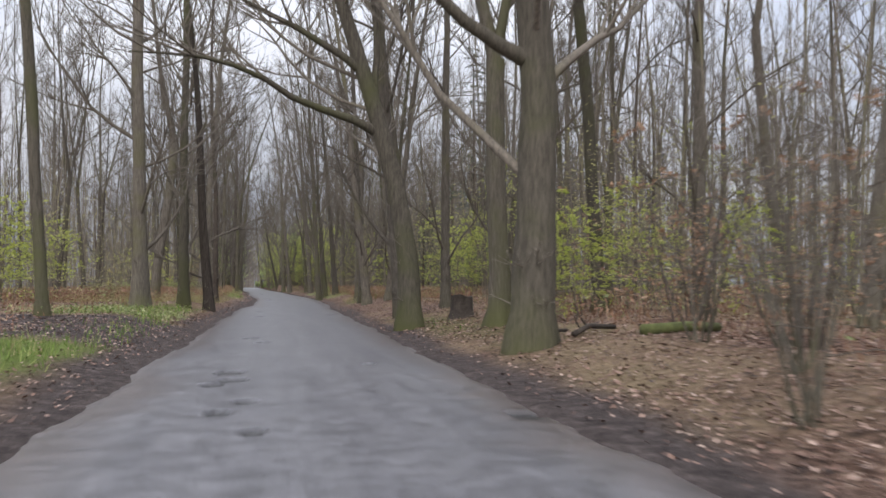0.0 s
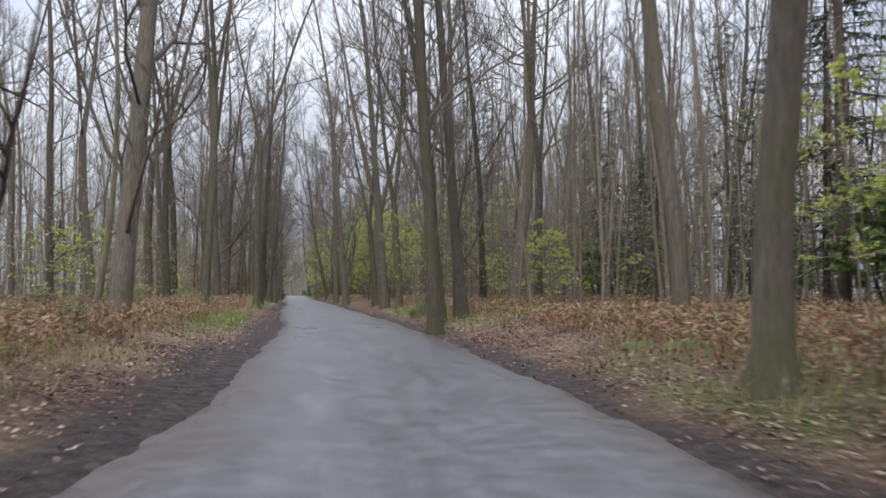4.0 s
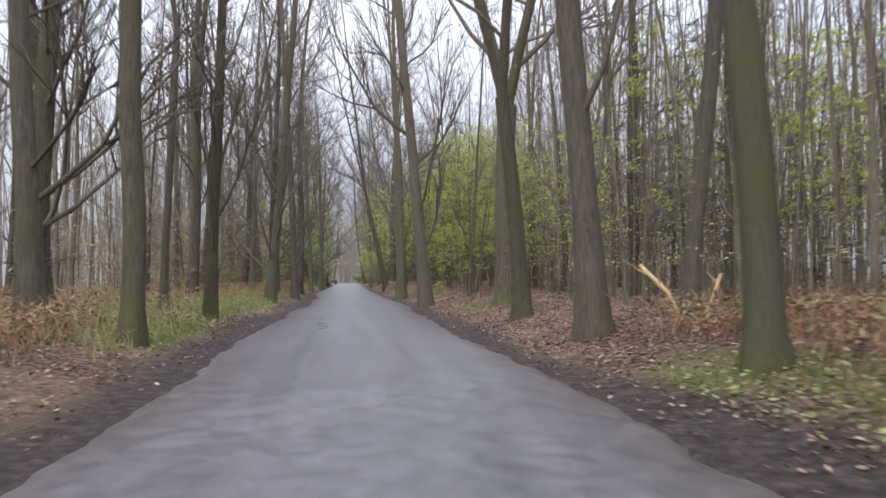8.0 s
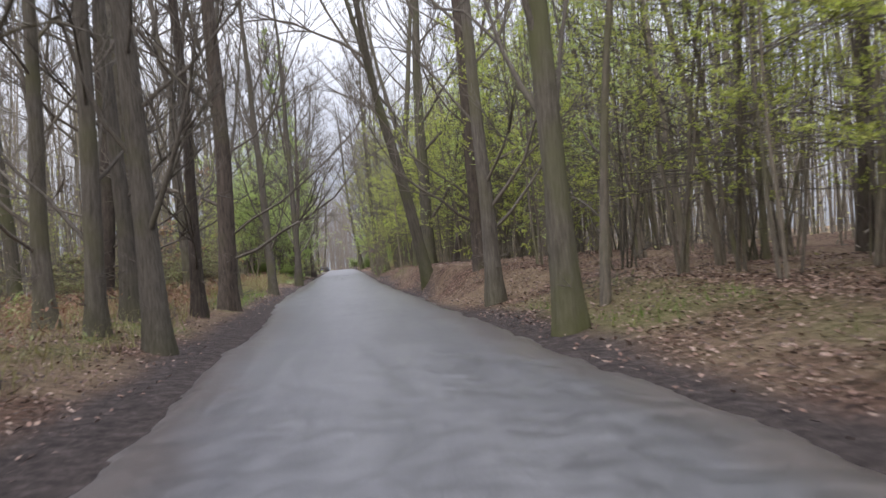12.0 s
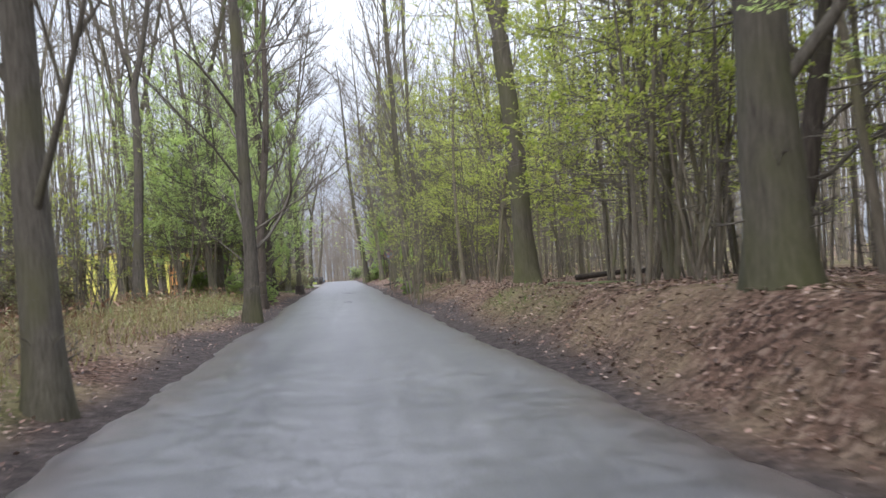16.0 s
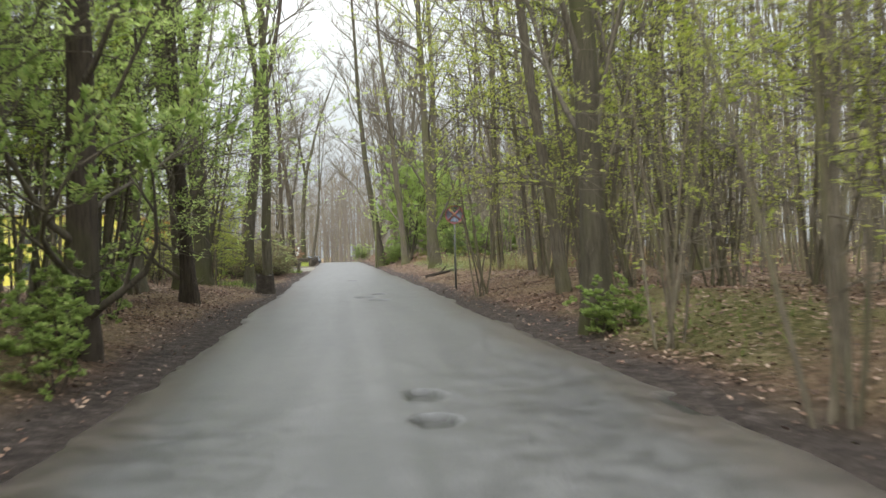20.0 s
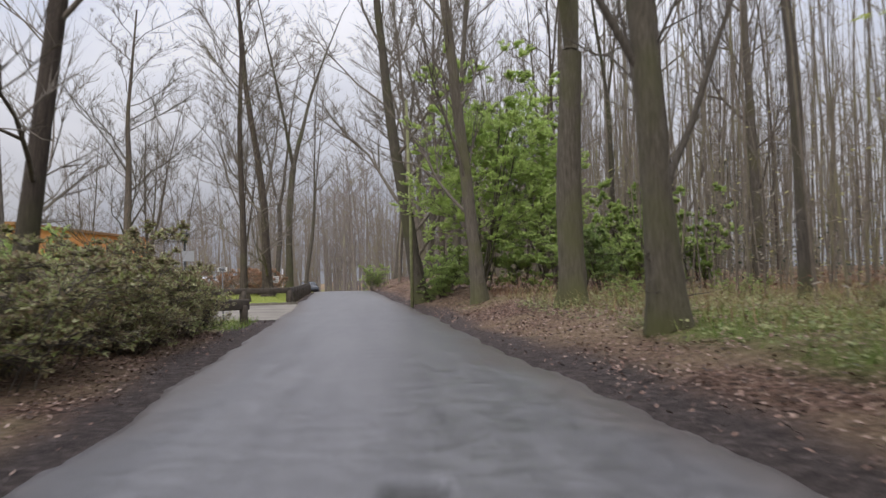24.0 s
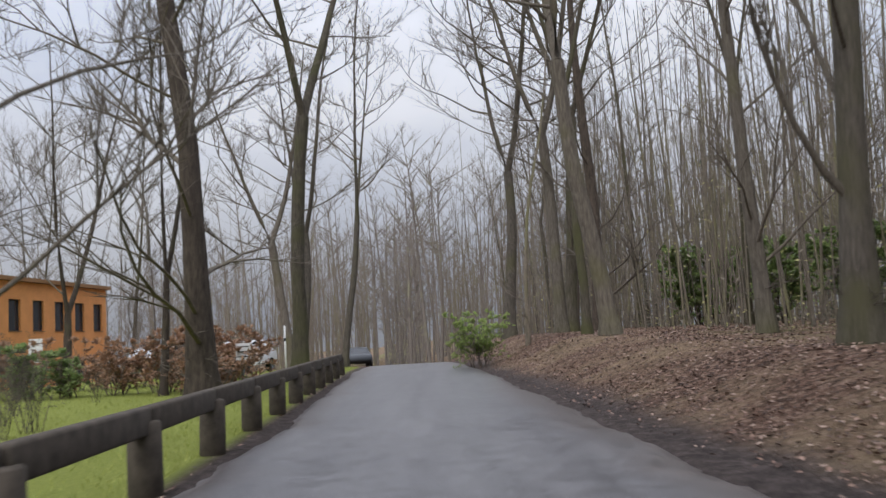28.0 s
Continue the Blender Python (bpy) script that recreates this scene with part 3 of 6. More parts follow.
def track_mask(u, x, y):
    """Old tar seams and darker patched strips running along the lane."""
    seam = smooth(0.10, 0.02, np.abs(u - 0.05 - 0.25 * wave(np.full_like(y, 2.0), y * 0.25, 61)) + 0.05 * wave(x * 8, y * 3, 62))
    broken = smooth(-0.1, 0.35, wave(np.full_like(y, 1.0), y * 0.8, 63))
    crack = smooth(0.16, 0.02, np.abs(u + 0.85 - 0.1 * wave(np.full_like(y, 4.0), y * 0.9, 64)) + 0.12 * np.abs(wave(x * 9, y * 9, 65))) * smooth(84, 88, y) * smooth(104, 98, y)
    slant = smooth(0.09, 0.02, np.abs(u - 0.05 - 0.054 * (123.7 - y) + 0.05 * wave(x * 4, y * 4, 66))) * smooth(118.6, 119.4, y) * smooth(125, 123.5, y)
    dark_seam = smooth(0.16, 0.05, np.abs(u + 0.38 - 0.05 * wave(np.full_like(y, 5.0), y * 0.7, 67)) + 0.06 * wave(x * 7, y * 3, 68)) * smooth(164, 170, y) * smooth(200, 190, y)
    return np.maximum.reduce([0.6 * seam * broken, 0.8 * crack, 0.8 * slant, 0.7 * dark_seam])


road_rows = [np.arange(-30, -2, 1.0)] + [np.arange(a, b, step) for a, b, step in ((-2, 6.5, 0.11), (6.5, 13.5, 0.04), (13.5, 60, 0.11), (60, 70, 0.05), (70, 96, 0.11), (96, 103, 0.05), (103, 174, 0.11), (174, 178, 0.04), (178, 262, 0.11), (262, 322, 0.5))]
road = sheet("road", np.concatenate([np.arange(-2.7, -1.4, 0.1), np.arange(-1.4, 1.2, 0.045), np.arange(1.2, 2.71, 0.1)]), np.concatenate(road_rows), road_z, ASPHALT, {"dirt": dirt_mask, "hole": hole_mask, "track": track_mask})
tagged(road, "narrow worn grey asphalt lane with potholes and muddy edges", "road", "", "structure")


# ---- trees ----
def polyline(at, way, length, n, wobble, lift):
    pts, d = [at.copy()], way.normalized()
    for _ in range(n):
        d = (d + Vector((rnd(-1, 1), rnd(-1, 1), rnd(-1, 1))) * wobble + Vector((0, 0, lift))).normalized()
        pts.append(pts[-1] + d * (length / n))
    return pts


def along(pts, t):
    k = min(int(t * (len(pts) - 1)), len(pts) - 2)
    f = t * (len(pts) - 1) - k
    return pts[k].lerp(pts[k + 1], f), (pts[k + 1] - pts[k]).normalized()


def sprout(soup, at, way, length, r, depth, counts, lift, leaves=None, leaf_size=0.07):
    n = (6, 3, 2, 1)[min(depth, 3)]
    pts = polyline(at, way, length, n, (0.27, 0.32, 0.3, 0.2)[min(depth, 3)], lift)
    sides = (6, 4, 3, 3)[min(depth, 3)]
    if depth >= len(counts) and leaves is None:
        soup.spike(pts[0], pts[-1], max(r, 0.007))
    elif n == 1:
        soup.spike(pts[0], pts[1], r)
    else:
        soup.tube(pts, [max(r * (1 - 0.8 * i / n), 0.004) for i in range(n + 1)], sides)
    if depth < len(counts):
        for k in range(counts[depth]):
            t = rnd(0.25, 0.98) if depth else rnd(0.3, 1.0)
            p, d = along(pts, t)
            turn = (away() + Vector((0, 0, rnd(0.0, 0.7)))).normalized()
            w = (d * rnd(0.6, 1.1) + turn * rnd(0.5, 1.0)).normalized()
            sprout(soup, p, w, length * rnd(0.35, 0.6) * (1.15 - 0.5 * t), r * (1 - 0.75 * t) * 0.62 + 0.003, depth + 1, counts, lift * 0.8, leaves, leaf_size)
    elif leaves is not None:
        for k in range(leaves[1]):
            p, d = along(pts, rnd(0.1, 1.0))
            s = Vector((rnd(-1, 1), rnd(-1, 1), rnd(-0.25, 0.25))).normalized()
            a = (d + s * 0.9 + Vector((0, 0, rnd(-0.4, 0.1)))).normalized()
            side = a.cross(Vector((rnd(-0.35, 0.35), rnd(-0.35, 0.35), 1))).normalized()
            q = leaf_size * rnd(0.7, 1.25)
            leaves[0].leaf(p, a, side, q, q * 0.62)


def grow_tree(name, seed, height, r0, clear, reach, limbs, counts, bark, label, fork=0.0, flare=0.55, steep=0.75, bud=None, bow=0.0, arms=()):
    """A bare broadleaved tree: Empty > trunk, crown."""
    random.seed(seed)
    top = new(name)
    trunk, crown = Soup(), Soup()
    leaves = (Soup(), bud[1]) if bud else None

    def stem(at, way, length, ra, rb, n, first):
        pts = polyline(at, way, length, n, 0.062, 0.05)
        for p in pts if bow else ():
            h = min(p.z, 9.0)
            p.x += bow * (h * h + 2.2 * h * (p.z - h) * 0.5)
        radii, twist = [], [rnd(0, 6.28) for _ in range(4)]
        for i, p in enumerate(pts):
            t = i / n
            radii.append(ra + (rb - ra) * t ** 0.85)
        if first:
            extra = [pts[0], pts[0].lerp(pts[1], 0.12), pts[0].lerp(pts[1], 0.3), pts[0].lerp(pts[1], 0.6)]
            pts = extra + pts[1:]
            radii = [ra * (1 + flare), ra * (1 + flare * 0.5), ra * (1 + flare * 0.18), ra * 1.02] + radii[1:]
            pts[0] = pts[0] - Vector((0, 0, 0.35))
        def shape(i, a):
            """Flutes and swellings round the stem, with root buttresses at its foot."""
            roots = (0.55, 0.34, 0.14)[i] * flare * math.cos(5 * a + twist[3]) * math.cos(2 * a + twist[2]) if first and i < 3 else 0.0
            return 1 + roots + 0.05 * math.sin(2 * a + twist[0] + 0.7 * i) + 0.035 * math.sin(3 * a + twist[1] - 1.1 * i) + 0.025 * math.sin(2.3 * i + twist[2])

        trunk.tube(pts, radii, 16 if first else 9, shape=shape)
        return pts

    if fork:
        low = stem(Vector((0, 0, 0)), Vector((0, 0, 1)), fork, r0, r0 * 0.8, 5, True)
        t = away()
        stems = [stem(low[-1], Vector((0, 0, 1)) + t * 0.28, height - fork, r0 * 0.62, r0 * 0.12, 9, False),
                 stem(low[-1], Vector((0, 0, 1)) - t * 0.36, (height - fork) * 0.92, r0 * 0.5, r0 * 0.1, 9, False)]
        starts = [(s, max(0.05, (clear - fork) / (height - fork))) for s in stems]
    else:
        stems = [stem(Vector((0, 0, 0)), Vector((rnd(-.03, .03), rnd(-.03, .03), 1)), height, r0, r0 * 0.14, 12, True)]
        starts = [(stems[0], clear / height)]
    per = limbs // len(starts)
    for s, t0 in starts:
        for k in range(per):
            t = t0 + (0.985 - t0) * ((k + rnd(0.1, 0.9)) / per) ** 0.85
            p, d = along(s, t)
            up = rnd(0.45, 0.95) * steep + 0.5 * (t - t0)
            w = away() + Vector((0, 0, up))
            f = 1 - 0.62 * (t - t0) / (1 - t0)
            sprout(crown, p, w, reach * f * rnd(0.75, 1.15), r0 * 0.26 * f * rnd(0.6, 1.1), 0, counts, 0.075, leaves, bud[2] if bud else 0.07)
    # heavy low limbs: (height, direction, length, radius)
    for h, way, length, r in arms:
        a, b = next((a, b) for a, b in zip(stems[0], stems[0][1:]) if b.z > h)
        pts = polyline(a.lerp(b, (h - a.z) / (b.z - a.z)), Vector(way), length, 8, 0.2, 0.03)
        trunk.tube(pts, [r * (1.25 - 0.14 * i) if i == 0 else r * (1 - 0.105 * i) for i in range(9)], 9)
        for k in range(9):
            q, e = along(pts, rnd(0.3, 1.0))
            sprout(crown, q, e + away() * 0.7 + Vector((0, 0, rnd(0.1, 0.6))), length * rnd(0.25, 0.5), r * 0.3, 1, (0, 7, 5), 0.05)
    # thin side shoots and dead stubs below the crown
    for k in range(11):
        p, d = along(starts[0][0], rnd(0.1, max(0.24, starts[0][1])))
        sprout(crown, p, away() + Vector((0, 0, rnd(-0.1, 0.5))), rnd(0.25, 0.95), r0 * 0.05, 1, (0, 3, 3), 0.02)
    part("trunk", trunk, bark, top)
    part("crown", crown, TWIG, top, "bare grey-brown twigs")["kind"] = "stuff"
    if bud:
        part("foliage", leaves[0], bud[0], top, bud[3], False)["kind"] = "stuff"
    return tagged(top, label, "tree")


BIG = [grow_tree("beech_tree", 11, 25, 0.36, 5.5, 7.5, 26, (8, 10), BARK_MOSS, "tall bare beech tree with mossy grey-brown bark"),
       grow_tree("beech_tree", 12, 27, 0.36, 6, 7.2, 26, (8, 10), BARK, "tall bare beech tree with grey-brown bark"),
       grow_tree("oak_tree", 13, 23, 0.36, 5.2, 9.0, 22, (8, 10), BARK_MOSS, "bare oak tree forking low into heavy limbs", fork=6.0)]
MID = [grow_tree("beech_tree", 21, 22, 0.20, 4.0, 4.8, 26, (7, 9), BARK, "slender bare beech tree with grey-brown bark"),
       grow_tree("hornbeam_tree", 22, 20, 0.20, 3.5, 4.8, 26, (7, 9), BARK, "slender bare hornbeam with a narrow crown", fork=7.5),
       grow_tree("oak_tree", 23, 21, 0.20, 4.2, 5.0, 26, (7, 9), BARK_DARK, "slender dark-barked bare oak"),
       grow_tree("beech_tree", 24, 23, 0.20, 3.6, 4.8, 26, (7, 9), BARK_MOSS, "slender bare tree with greenish mossy bark", fork=9.0)]
SLIM = [grow_tree("birch_tree", 31, 14, 0.085, 2.5, 2.6, 16, (5, 6), BARK_SLIM, "thin young bare tree in the forest", flare=0.2),
        grow_tree("hornbeam_tree", 32, 15, 0.085, 3.5, 2.4, 15, (5, 6), BARK_SLIM, "thin young bare tree with grey bark", flare=0.2)]
OPEN = [grow_tree("lime_tree", 41, 17, 0.2, 3.2, 6.5, 24, (9, 11), BARK_DARK, "free-standing bare tree with a vase-shaped crown", fork=3.4, steep=1.25),
        grow_tree("lime_tree", 42, 16, 0.2, 4.0, 6.0, 24, (9, 11), BARK_DARK, "free-standing bare tree with dark ascending limbs", steep=1.2)]
IVY = [grow_tree("ivy_clad_tree", 51, 20, 0.22, 2.0, 3.4, 26, (6, 4), BARK_DARK, "tree wrapped in dark green ivy leaves", bud=(LEAF_GREEN, 24, 0.11, "dense green ivy leaves"))]

USED, TREES = set(), []
KINDS = {"B": (BIG, 0.72), "D": (OPEN[1:] + MID[2:3], 0.40), "M": (MID, 0.40), "S": (SLIM, 0.17), "O": (OPEN, 0.40), "I": (IVY, 0.44)}
GROUPS = {"D": "free-standing trees by the yard", "B": "large trees beside the lane", "M": "slender trees beside the lane", "S": "thin young trees", "O": "free-standing trees by the yard", "I": "ivy-clad trees"}


def tree(kind, x, y, d, lean=0.0, tall=None):
    """A tree of trunk diameter d at (x, y), its top leaning to the right by lean per metre."""
    models, d0 = KINDS[kind]
    random.seed(int(x * 131 + y * 977))
    src = models[random.randrange(len(models))]
    s = d / d0
    h = tall or rnd(0.9, 1.08) * (0.8 + 0.25 * min(s, 1.2))
    turn = Euler((rnd(-0.02, 0.02), math.atan(lean), 0)).to_quaternion() @ Euler((0, 0, rnd(0, 6.28))).to_quaternion()
    ob = src if src.name not in USED else copy_thing(src, Matrix.Identity(4))
    USED.add(src.name)
    ob.matrix_basis = Matrix.LocRotScale((x, y, float(ground_z(x, y))), turn, (s, s, h))
    tagged(ob, "", "", GROUPS[kind])
    TREES.append((x, y))
    return ob


# the two beeches with heavy limbs reaching over the lane
for at, model in (((3.42, 22.0), grow_tree("beech_tree", 14, 22, 0.28, 7.2, 6.5, 22, (8, 10), BARK_MOSS, "old beech bowed over the lane with long low limbs", bow=-0.022,
                                           arms=((5.0, (-1, -0.15, 0.55), 6.5, 0.12), (6.6, (-0.8, 0.1, 0.7), 5.5, 0.11), (5.6, (0.05, 0.2, 1.4), 6.0, 0.11)))),
                  ((3.98, 13.3), grow_tree("beech_tree", 17, 25, 0.34, 6.5, 7.0, 24, (8, 10), BARK_MOSS, "thick mossy beech with one limb reaching over the lane", flare=0.42, bow=-0.009,
                                           arms=((4.5, (-1, -0.1, 0.55), 5.5, 0.13), (6.0, (0.6, 0.4, 0.8), 4.0, 0.08))))):
    model.location = (at[0], at[1], float(ground_z(*at)))
    tagged(model, "", "", GROUPS["B"])
    TREES.append(at)
tree("M", 10.43, 13.90, 0.40, -0.009)
tree("B", 4.80, 18.40, 0.50, -0.030)
tree("S", 6.97, 23.10, 0.13, -0.020)
tree("M", 10.61, 20.67, 0.40, 0.000)
tree("M", 13.68, 21.94, 0.31, -0.009)
tree("M", -5.44, 22.64, 0.30, -0.018)
tree("M", 9.33, 24.34, 0.40, -0.000)
tree("B", 4.00, 27.50, 0.46, -0.110)
tree("M", 5.45, 27.79, 0.33, -0.013)
tree("B", -4.64, 32.67, 0.58, 0.027)
tree("M", -2.54, 37.00, 0.40, -0.020)
tree("B", 9.42, 34.94, 0.62, 0.054)
tree("B", -3.50, 36.30, 0.42, 0.020)
tree("B", 5.15, 36.70, 0.35, -0.020)
tree("M", 4.33, 41.34, 0.39, -0.090)
tree("M", 5.35, 41.38, 0.37, 0.091)
tree("M", -3.02, 48.00, 0.32, 0.000)
tree("M", 4.53, 45.25, 0.37, -0.023)
tree("M", 4.54, 47.71, 0.40, -0.060)
tree("M", -6.09, 48.02, 0.51, -0.010)
tree("M", 15.27, 54.73, 0.37, -0.027)
tree("M", 7.75, 57.45, 0.40, 0.009)
tree("B", -4.85, 62.20, 0.56, 0.077)
tree("S", -6.07, 64.84, 0.20, 0.101)
tree("B", 3.22, 63.60, 0.38, -0.030)
tree("B", 3.90, 67.60, 0.42, -0.100)
tree("M", -9.70, 79.00, 0.40, 0.042)
tree("B", 4.72, 68.60, 0.42, -0.040)
tree("M", -4.14, 72.80, 0.31, 0.072)
tree("M", 8.90, 79.69, 0.57, -0.010)
tree("M", 7.59, 80.00, 0.34, 0.004)
tree("M", -11.98, 80.87, 0.40, 0.018)
tree("B", 6.27, 81.49, 0.45, -0.014)
tree("B", 4.08, 85.00, 0.40, -0.050)
tree("M", -8.07, 87.89, 0.40, -0.030)
tree("M", -6.05, 92.90, 0.48, -0.010)
tree("M", -3.60, 90.60, 0.35, 0.030)
tree("B", 3.73, 90.60, 0.50, -0.051)
tree("M", 5.84, 92.13, 0.33, 0.010)
tree("B", -7.28, 96.17, 0.56, 0.001)
tree("B", 3.56, 96.84, 0.41, -0.058)
tree("M", 9.20, 106.50, 0.48, 0.010)
tree("B", -3.88, 98.35, 0.33, 0.010)
tree("M", -5.30, 99.60, 0.22, 0.010)
tree("M", -11.65, 101.61, 0.57, -0.001)
tree("B", 4.00, 102.40, 0.70, -0.026)
tree("M", -10.56, 105.79, 0.53, 0.025)
tree("B", 2.00, 110.60, 0.50, -0.054)
tree("M", 3.91, 112.81, 0.14, 0.057)
tree("M", -8.70, 121.70, 0.25, 0.020)
tree("B", -4.37, 113.92, 0.43, 0.065)
tree("M", -7.98, 115.78, 0.44, -0.016)
tree("M", -5.05, 120.20, 0.34, 0.030)
tree("M", -8.47, 118.21, 0.53, 0.004)
tree("B", 1.42, 123.10, 0.39, 0.000)
tree("S", 2.35, 124.74, 0.16, 0.098)
tree("B", -4.38, 124.88, 0.37, -0.021)
tree("M", -5.64, 126.05, 0.33, 0.024)
tree("M", -7.14, 128.06, 0.34, -0.007)
tree("M", -5.85, 128.99, 0.35, -0.009)
tree("M", 1.35, 129.86, 0.33, 0.000)
tree("M", -5.21, 132.17, 0.31, 0.029)
tree("M", 1.77, 135.07, 0.40, 0.036)
tree("M", -5.26, 136.52, 0.52, -0.016)
tree("M", -9.35, 138.84, 0.57, 0.046)
tree("M", -8.52, 140.31, 0.57, -0.012)
tree("B", 0.59, 140.00, 0.38, -0.180)
tree("M", -5.92, 142.67, 0.28, -0.011)
tree("M", -7.98, 144.77, 0.40, 0.028)
tree("B", 1.25, 148.97, 0.54, -0.020)
tree("B", -5.45, 149.50, 0.35, -0.022)
tree("M", 2.59, 151.52, 0.27, 0.146)
tree("M", -5.70, 165.20, 0.42, 0.020)
tree("B", 1.55, 163.75, 0.57, -0.029)
tree("O", -6.54, 173.64, 0.40, 0.030)
tree("M", -10.87, 173.85, 0.40, 0.018)
tree("M", -8.83, 177.40, 0.24, -0.079)
tree("M", -8.87, 179.38, 0.34, 0.012)
tree("I", -6.90, 179.30, 0.34, 0.000)
tree("I", -7.60, 188.60, 0.30, 0.000)
tree("B", -0.84, 181.19, 0.37, 0.000)
tree("S", 0.75, 172.00, 0.15, -0.020)
tree("B", -0.13, 183.57, 0.29, -0.010)
tree("M", 0.11, 187.37, 0.24, -0.100)
tree("B", -9.50, 191.58, 0.50, -0.030)
tree("B", -8.43, 192.30, 0.51, -0.050)
tree("M", -16.48, 192.35, 0.57, 0.046)
tree("M", -15.52, 195.86, 0.57, -0.066)
tree("B", -8.79, 196.54, 0.51, -0.020)
tree("M", -7.18, 199.42, 0.31, -0.020)
tree("M", -8.09, 201.50, 0.34, -0.030)
tree("M", 1.33, 206.10, 0.20, 0.005)
tree("B", -0.62, 212.10, 0.49, -0.030)
tree("M", -10.17, 214.01, 0.40, 0.122)
tree("B", -0.12, 220.00, 0.61, -0.020)
tree("M", -13.54, 221.95, 0.40, 0.033)
tree("B", -1.38, 227.29, 0.45, -0.050)
tree("B", -2.75, 234.90, 0.58, -0.170)
tree("O", -10.90, 243.80, 0.40, 0.013)
tree("B", -0.30, 246.20, 0.46, 0.020)
tree("D", -10.90, 253.50, 0.62, 0.020)
tree("M", -0.90, 264.00, 0.30, 0.002)
tree("S", -2.65, 266.40, 0.18, 0.000)
tree("O", -19.10, 252.60, 0.60, 0.074)
tree("M", -1.10, 259.00, 0.48, -0.030)
tree("O", -12.79, 256.78, 0.21, 0.076)
tree("M", 1.10, 253.30, 0.34, -0.030)
tree("M", -10.89, 266.52, 0.57, -0.007)
tree("M", -0.68, 271.44, 0.52, 0.000)
tree("M", 0.97, 271.94, 0.57, 0.000)
tree("M", 0.16, 274.29, 0.57, 0.000)
tree("M", -2.41, 276.79, 0.57, 0.000)
tree("O", -24.01, 277.82, 0.44, 0.094)
tree("M", -10.67, 279.90, 0.35, 0.041)
tree("M", -14.65, 287.68, 0.57, 0.000)
tree("M", -14.33, 290.21, 0.57, 0.000)


# ---- the forest behind: more trees, thinning out of sight ----
def clear_of(x, y, gap):
    return all((x - a) ** 2 + (y - b) ** 2 > gap * gap for a, b in TREES)


def is_open(x, y):
    """Where no forest stands: the lane, the yard, the lawn and the way in at the start."""
    u = x - float(road_x(y))
    return abs(u) < 4.2 or (203 < y < 300 and -45 < u < -2) or (13 < y < 26 and -16 < u < 0) or (218 < y < 262 and 0 < u < 9)


random.seed(5)
spots, tries = [], 0
while len(spots) < 250 and tries < 9000:
    tries += 1
    y = rnd(2, 318)
    side = -1 if rnd(0, 1) < 0.5 else 1
    u = 9.0 + 27 * rnd(0, 1) ** 1.1
    x = float(road_x(y)) + side * u
    if is_open(x, y) or not clear_of(x, y, 1.9):
        continue
    spots.append((x, y))
    TREES.append((x, y))
for i, (x, y) in enumerate(spots):
    dense = 90 < y < 190 and x > road_x(y)
    if dense and i % 3:
        tree("S", x, y, 0.10 + 0.11 * ((i * 37) % 17) / 17, ((i * 29) % 11 - 5) * 0.008)
    else:
        tree("M" if i % 4 else "B", x, y, (0.18 + 0.17 * ((i * 37) % 17) / 17) * (1 if i % 4 else 1.5), ((i * 29) % 11 - 5) * 0.006)


random.seed(15)
for i in range(165):
    y = rnd(128, 200) if i < 45 else rnd(62, 132) if i < 150 else rnd(20, 62)
    x = float(road_x(y)) + (rnd(5.5, 20) if i < 45 else rnd(7.0, 20))
    if clear_of(x, y, 0.8):
        tree("S", x, y, rnd(0.09, 0.19), rnd(-0.09, 0.06), rnd(0.95, 1.35))


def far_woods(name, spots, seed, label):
    """Trees too far off to tell apart, as one mesh, in bark coloured pale for haze."""
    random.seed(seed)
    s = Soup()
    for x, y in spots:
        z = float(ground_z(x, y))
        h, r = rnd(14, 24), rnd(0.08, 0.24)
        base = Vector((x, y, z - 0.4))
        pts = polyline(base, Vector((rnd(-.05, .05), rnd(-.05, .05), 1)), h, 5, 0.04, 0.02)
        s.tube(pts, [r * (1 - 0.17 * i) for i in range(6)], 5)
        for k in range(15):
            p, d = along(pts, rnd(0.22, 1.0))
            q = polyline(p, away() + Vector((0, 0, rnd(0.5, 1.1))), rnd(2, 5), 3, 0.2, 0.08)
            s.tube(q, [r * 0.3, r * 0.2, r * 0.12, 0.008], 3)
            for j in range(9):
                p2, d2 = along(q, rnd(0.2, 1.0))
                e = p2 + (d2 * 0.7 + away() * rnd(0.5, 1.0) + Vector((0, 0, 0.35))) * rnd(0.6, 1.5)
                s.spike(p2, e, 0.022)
    return tagged(new(name, s.mesh(name, HAZED_FAR_BARK)), label, "woods", "", "stuff")


random.seed(17)
for i in range(44):
    y = rnd(52, 140)
    x = float(road_x(y)) + rnd(9, 28)
    if clear_of(x, y, 1.2):
        tree("M" if i % 5 else "B", x, y, rnd(0.18, 0.30) * (1 if i % 5 else 1.5), rnd(-0.05, 0.05))


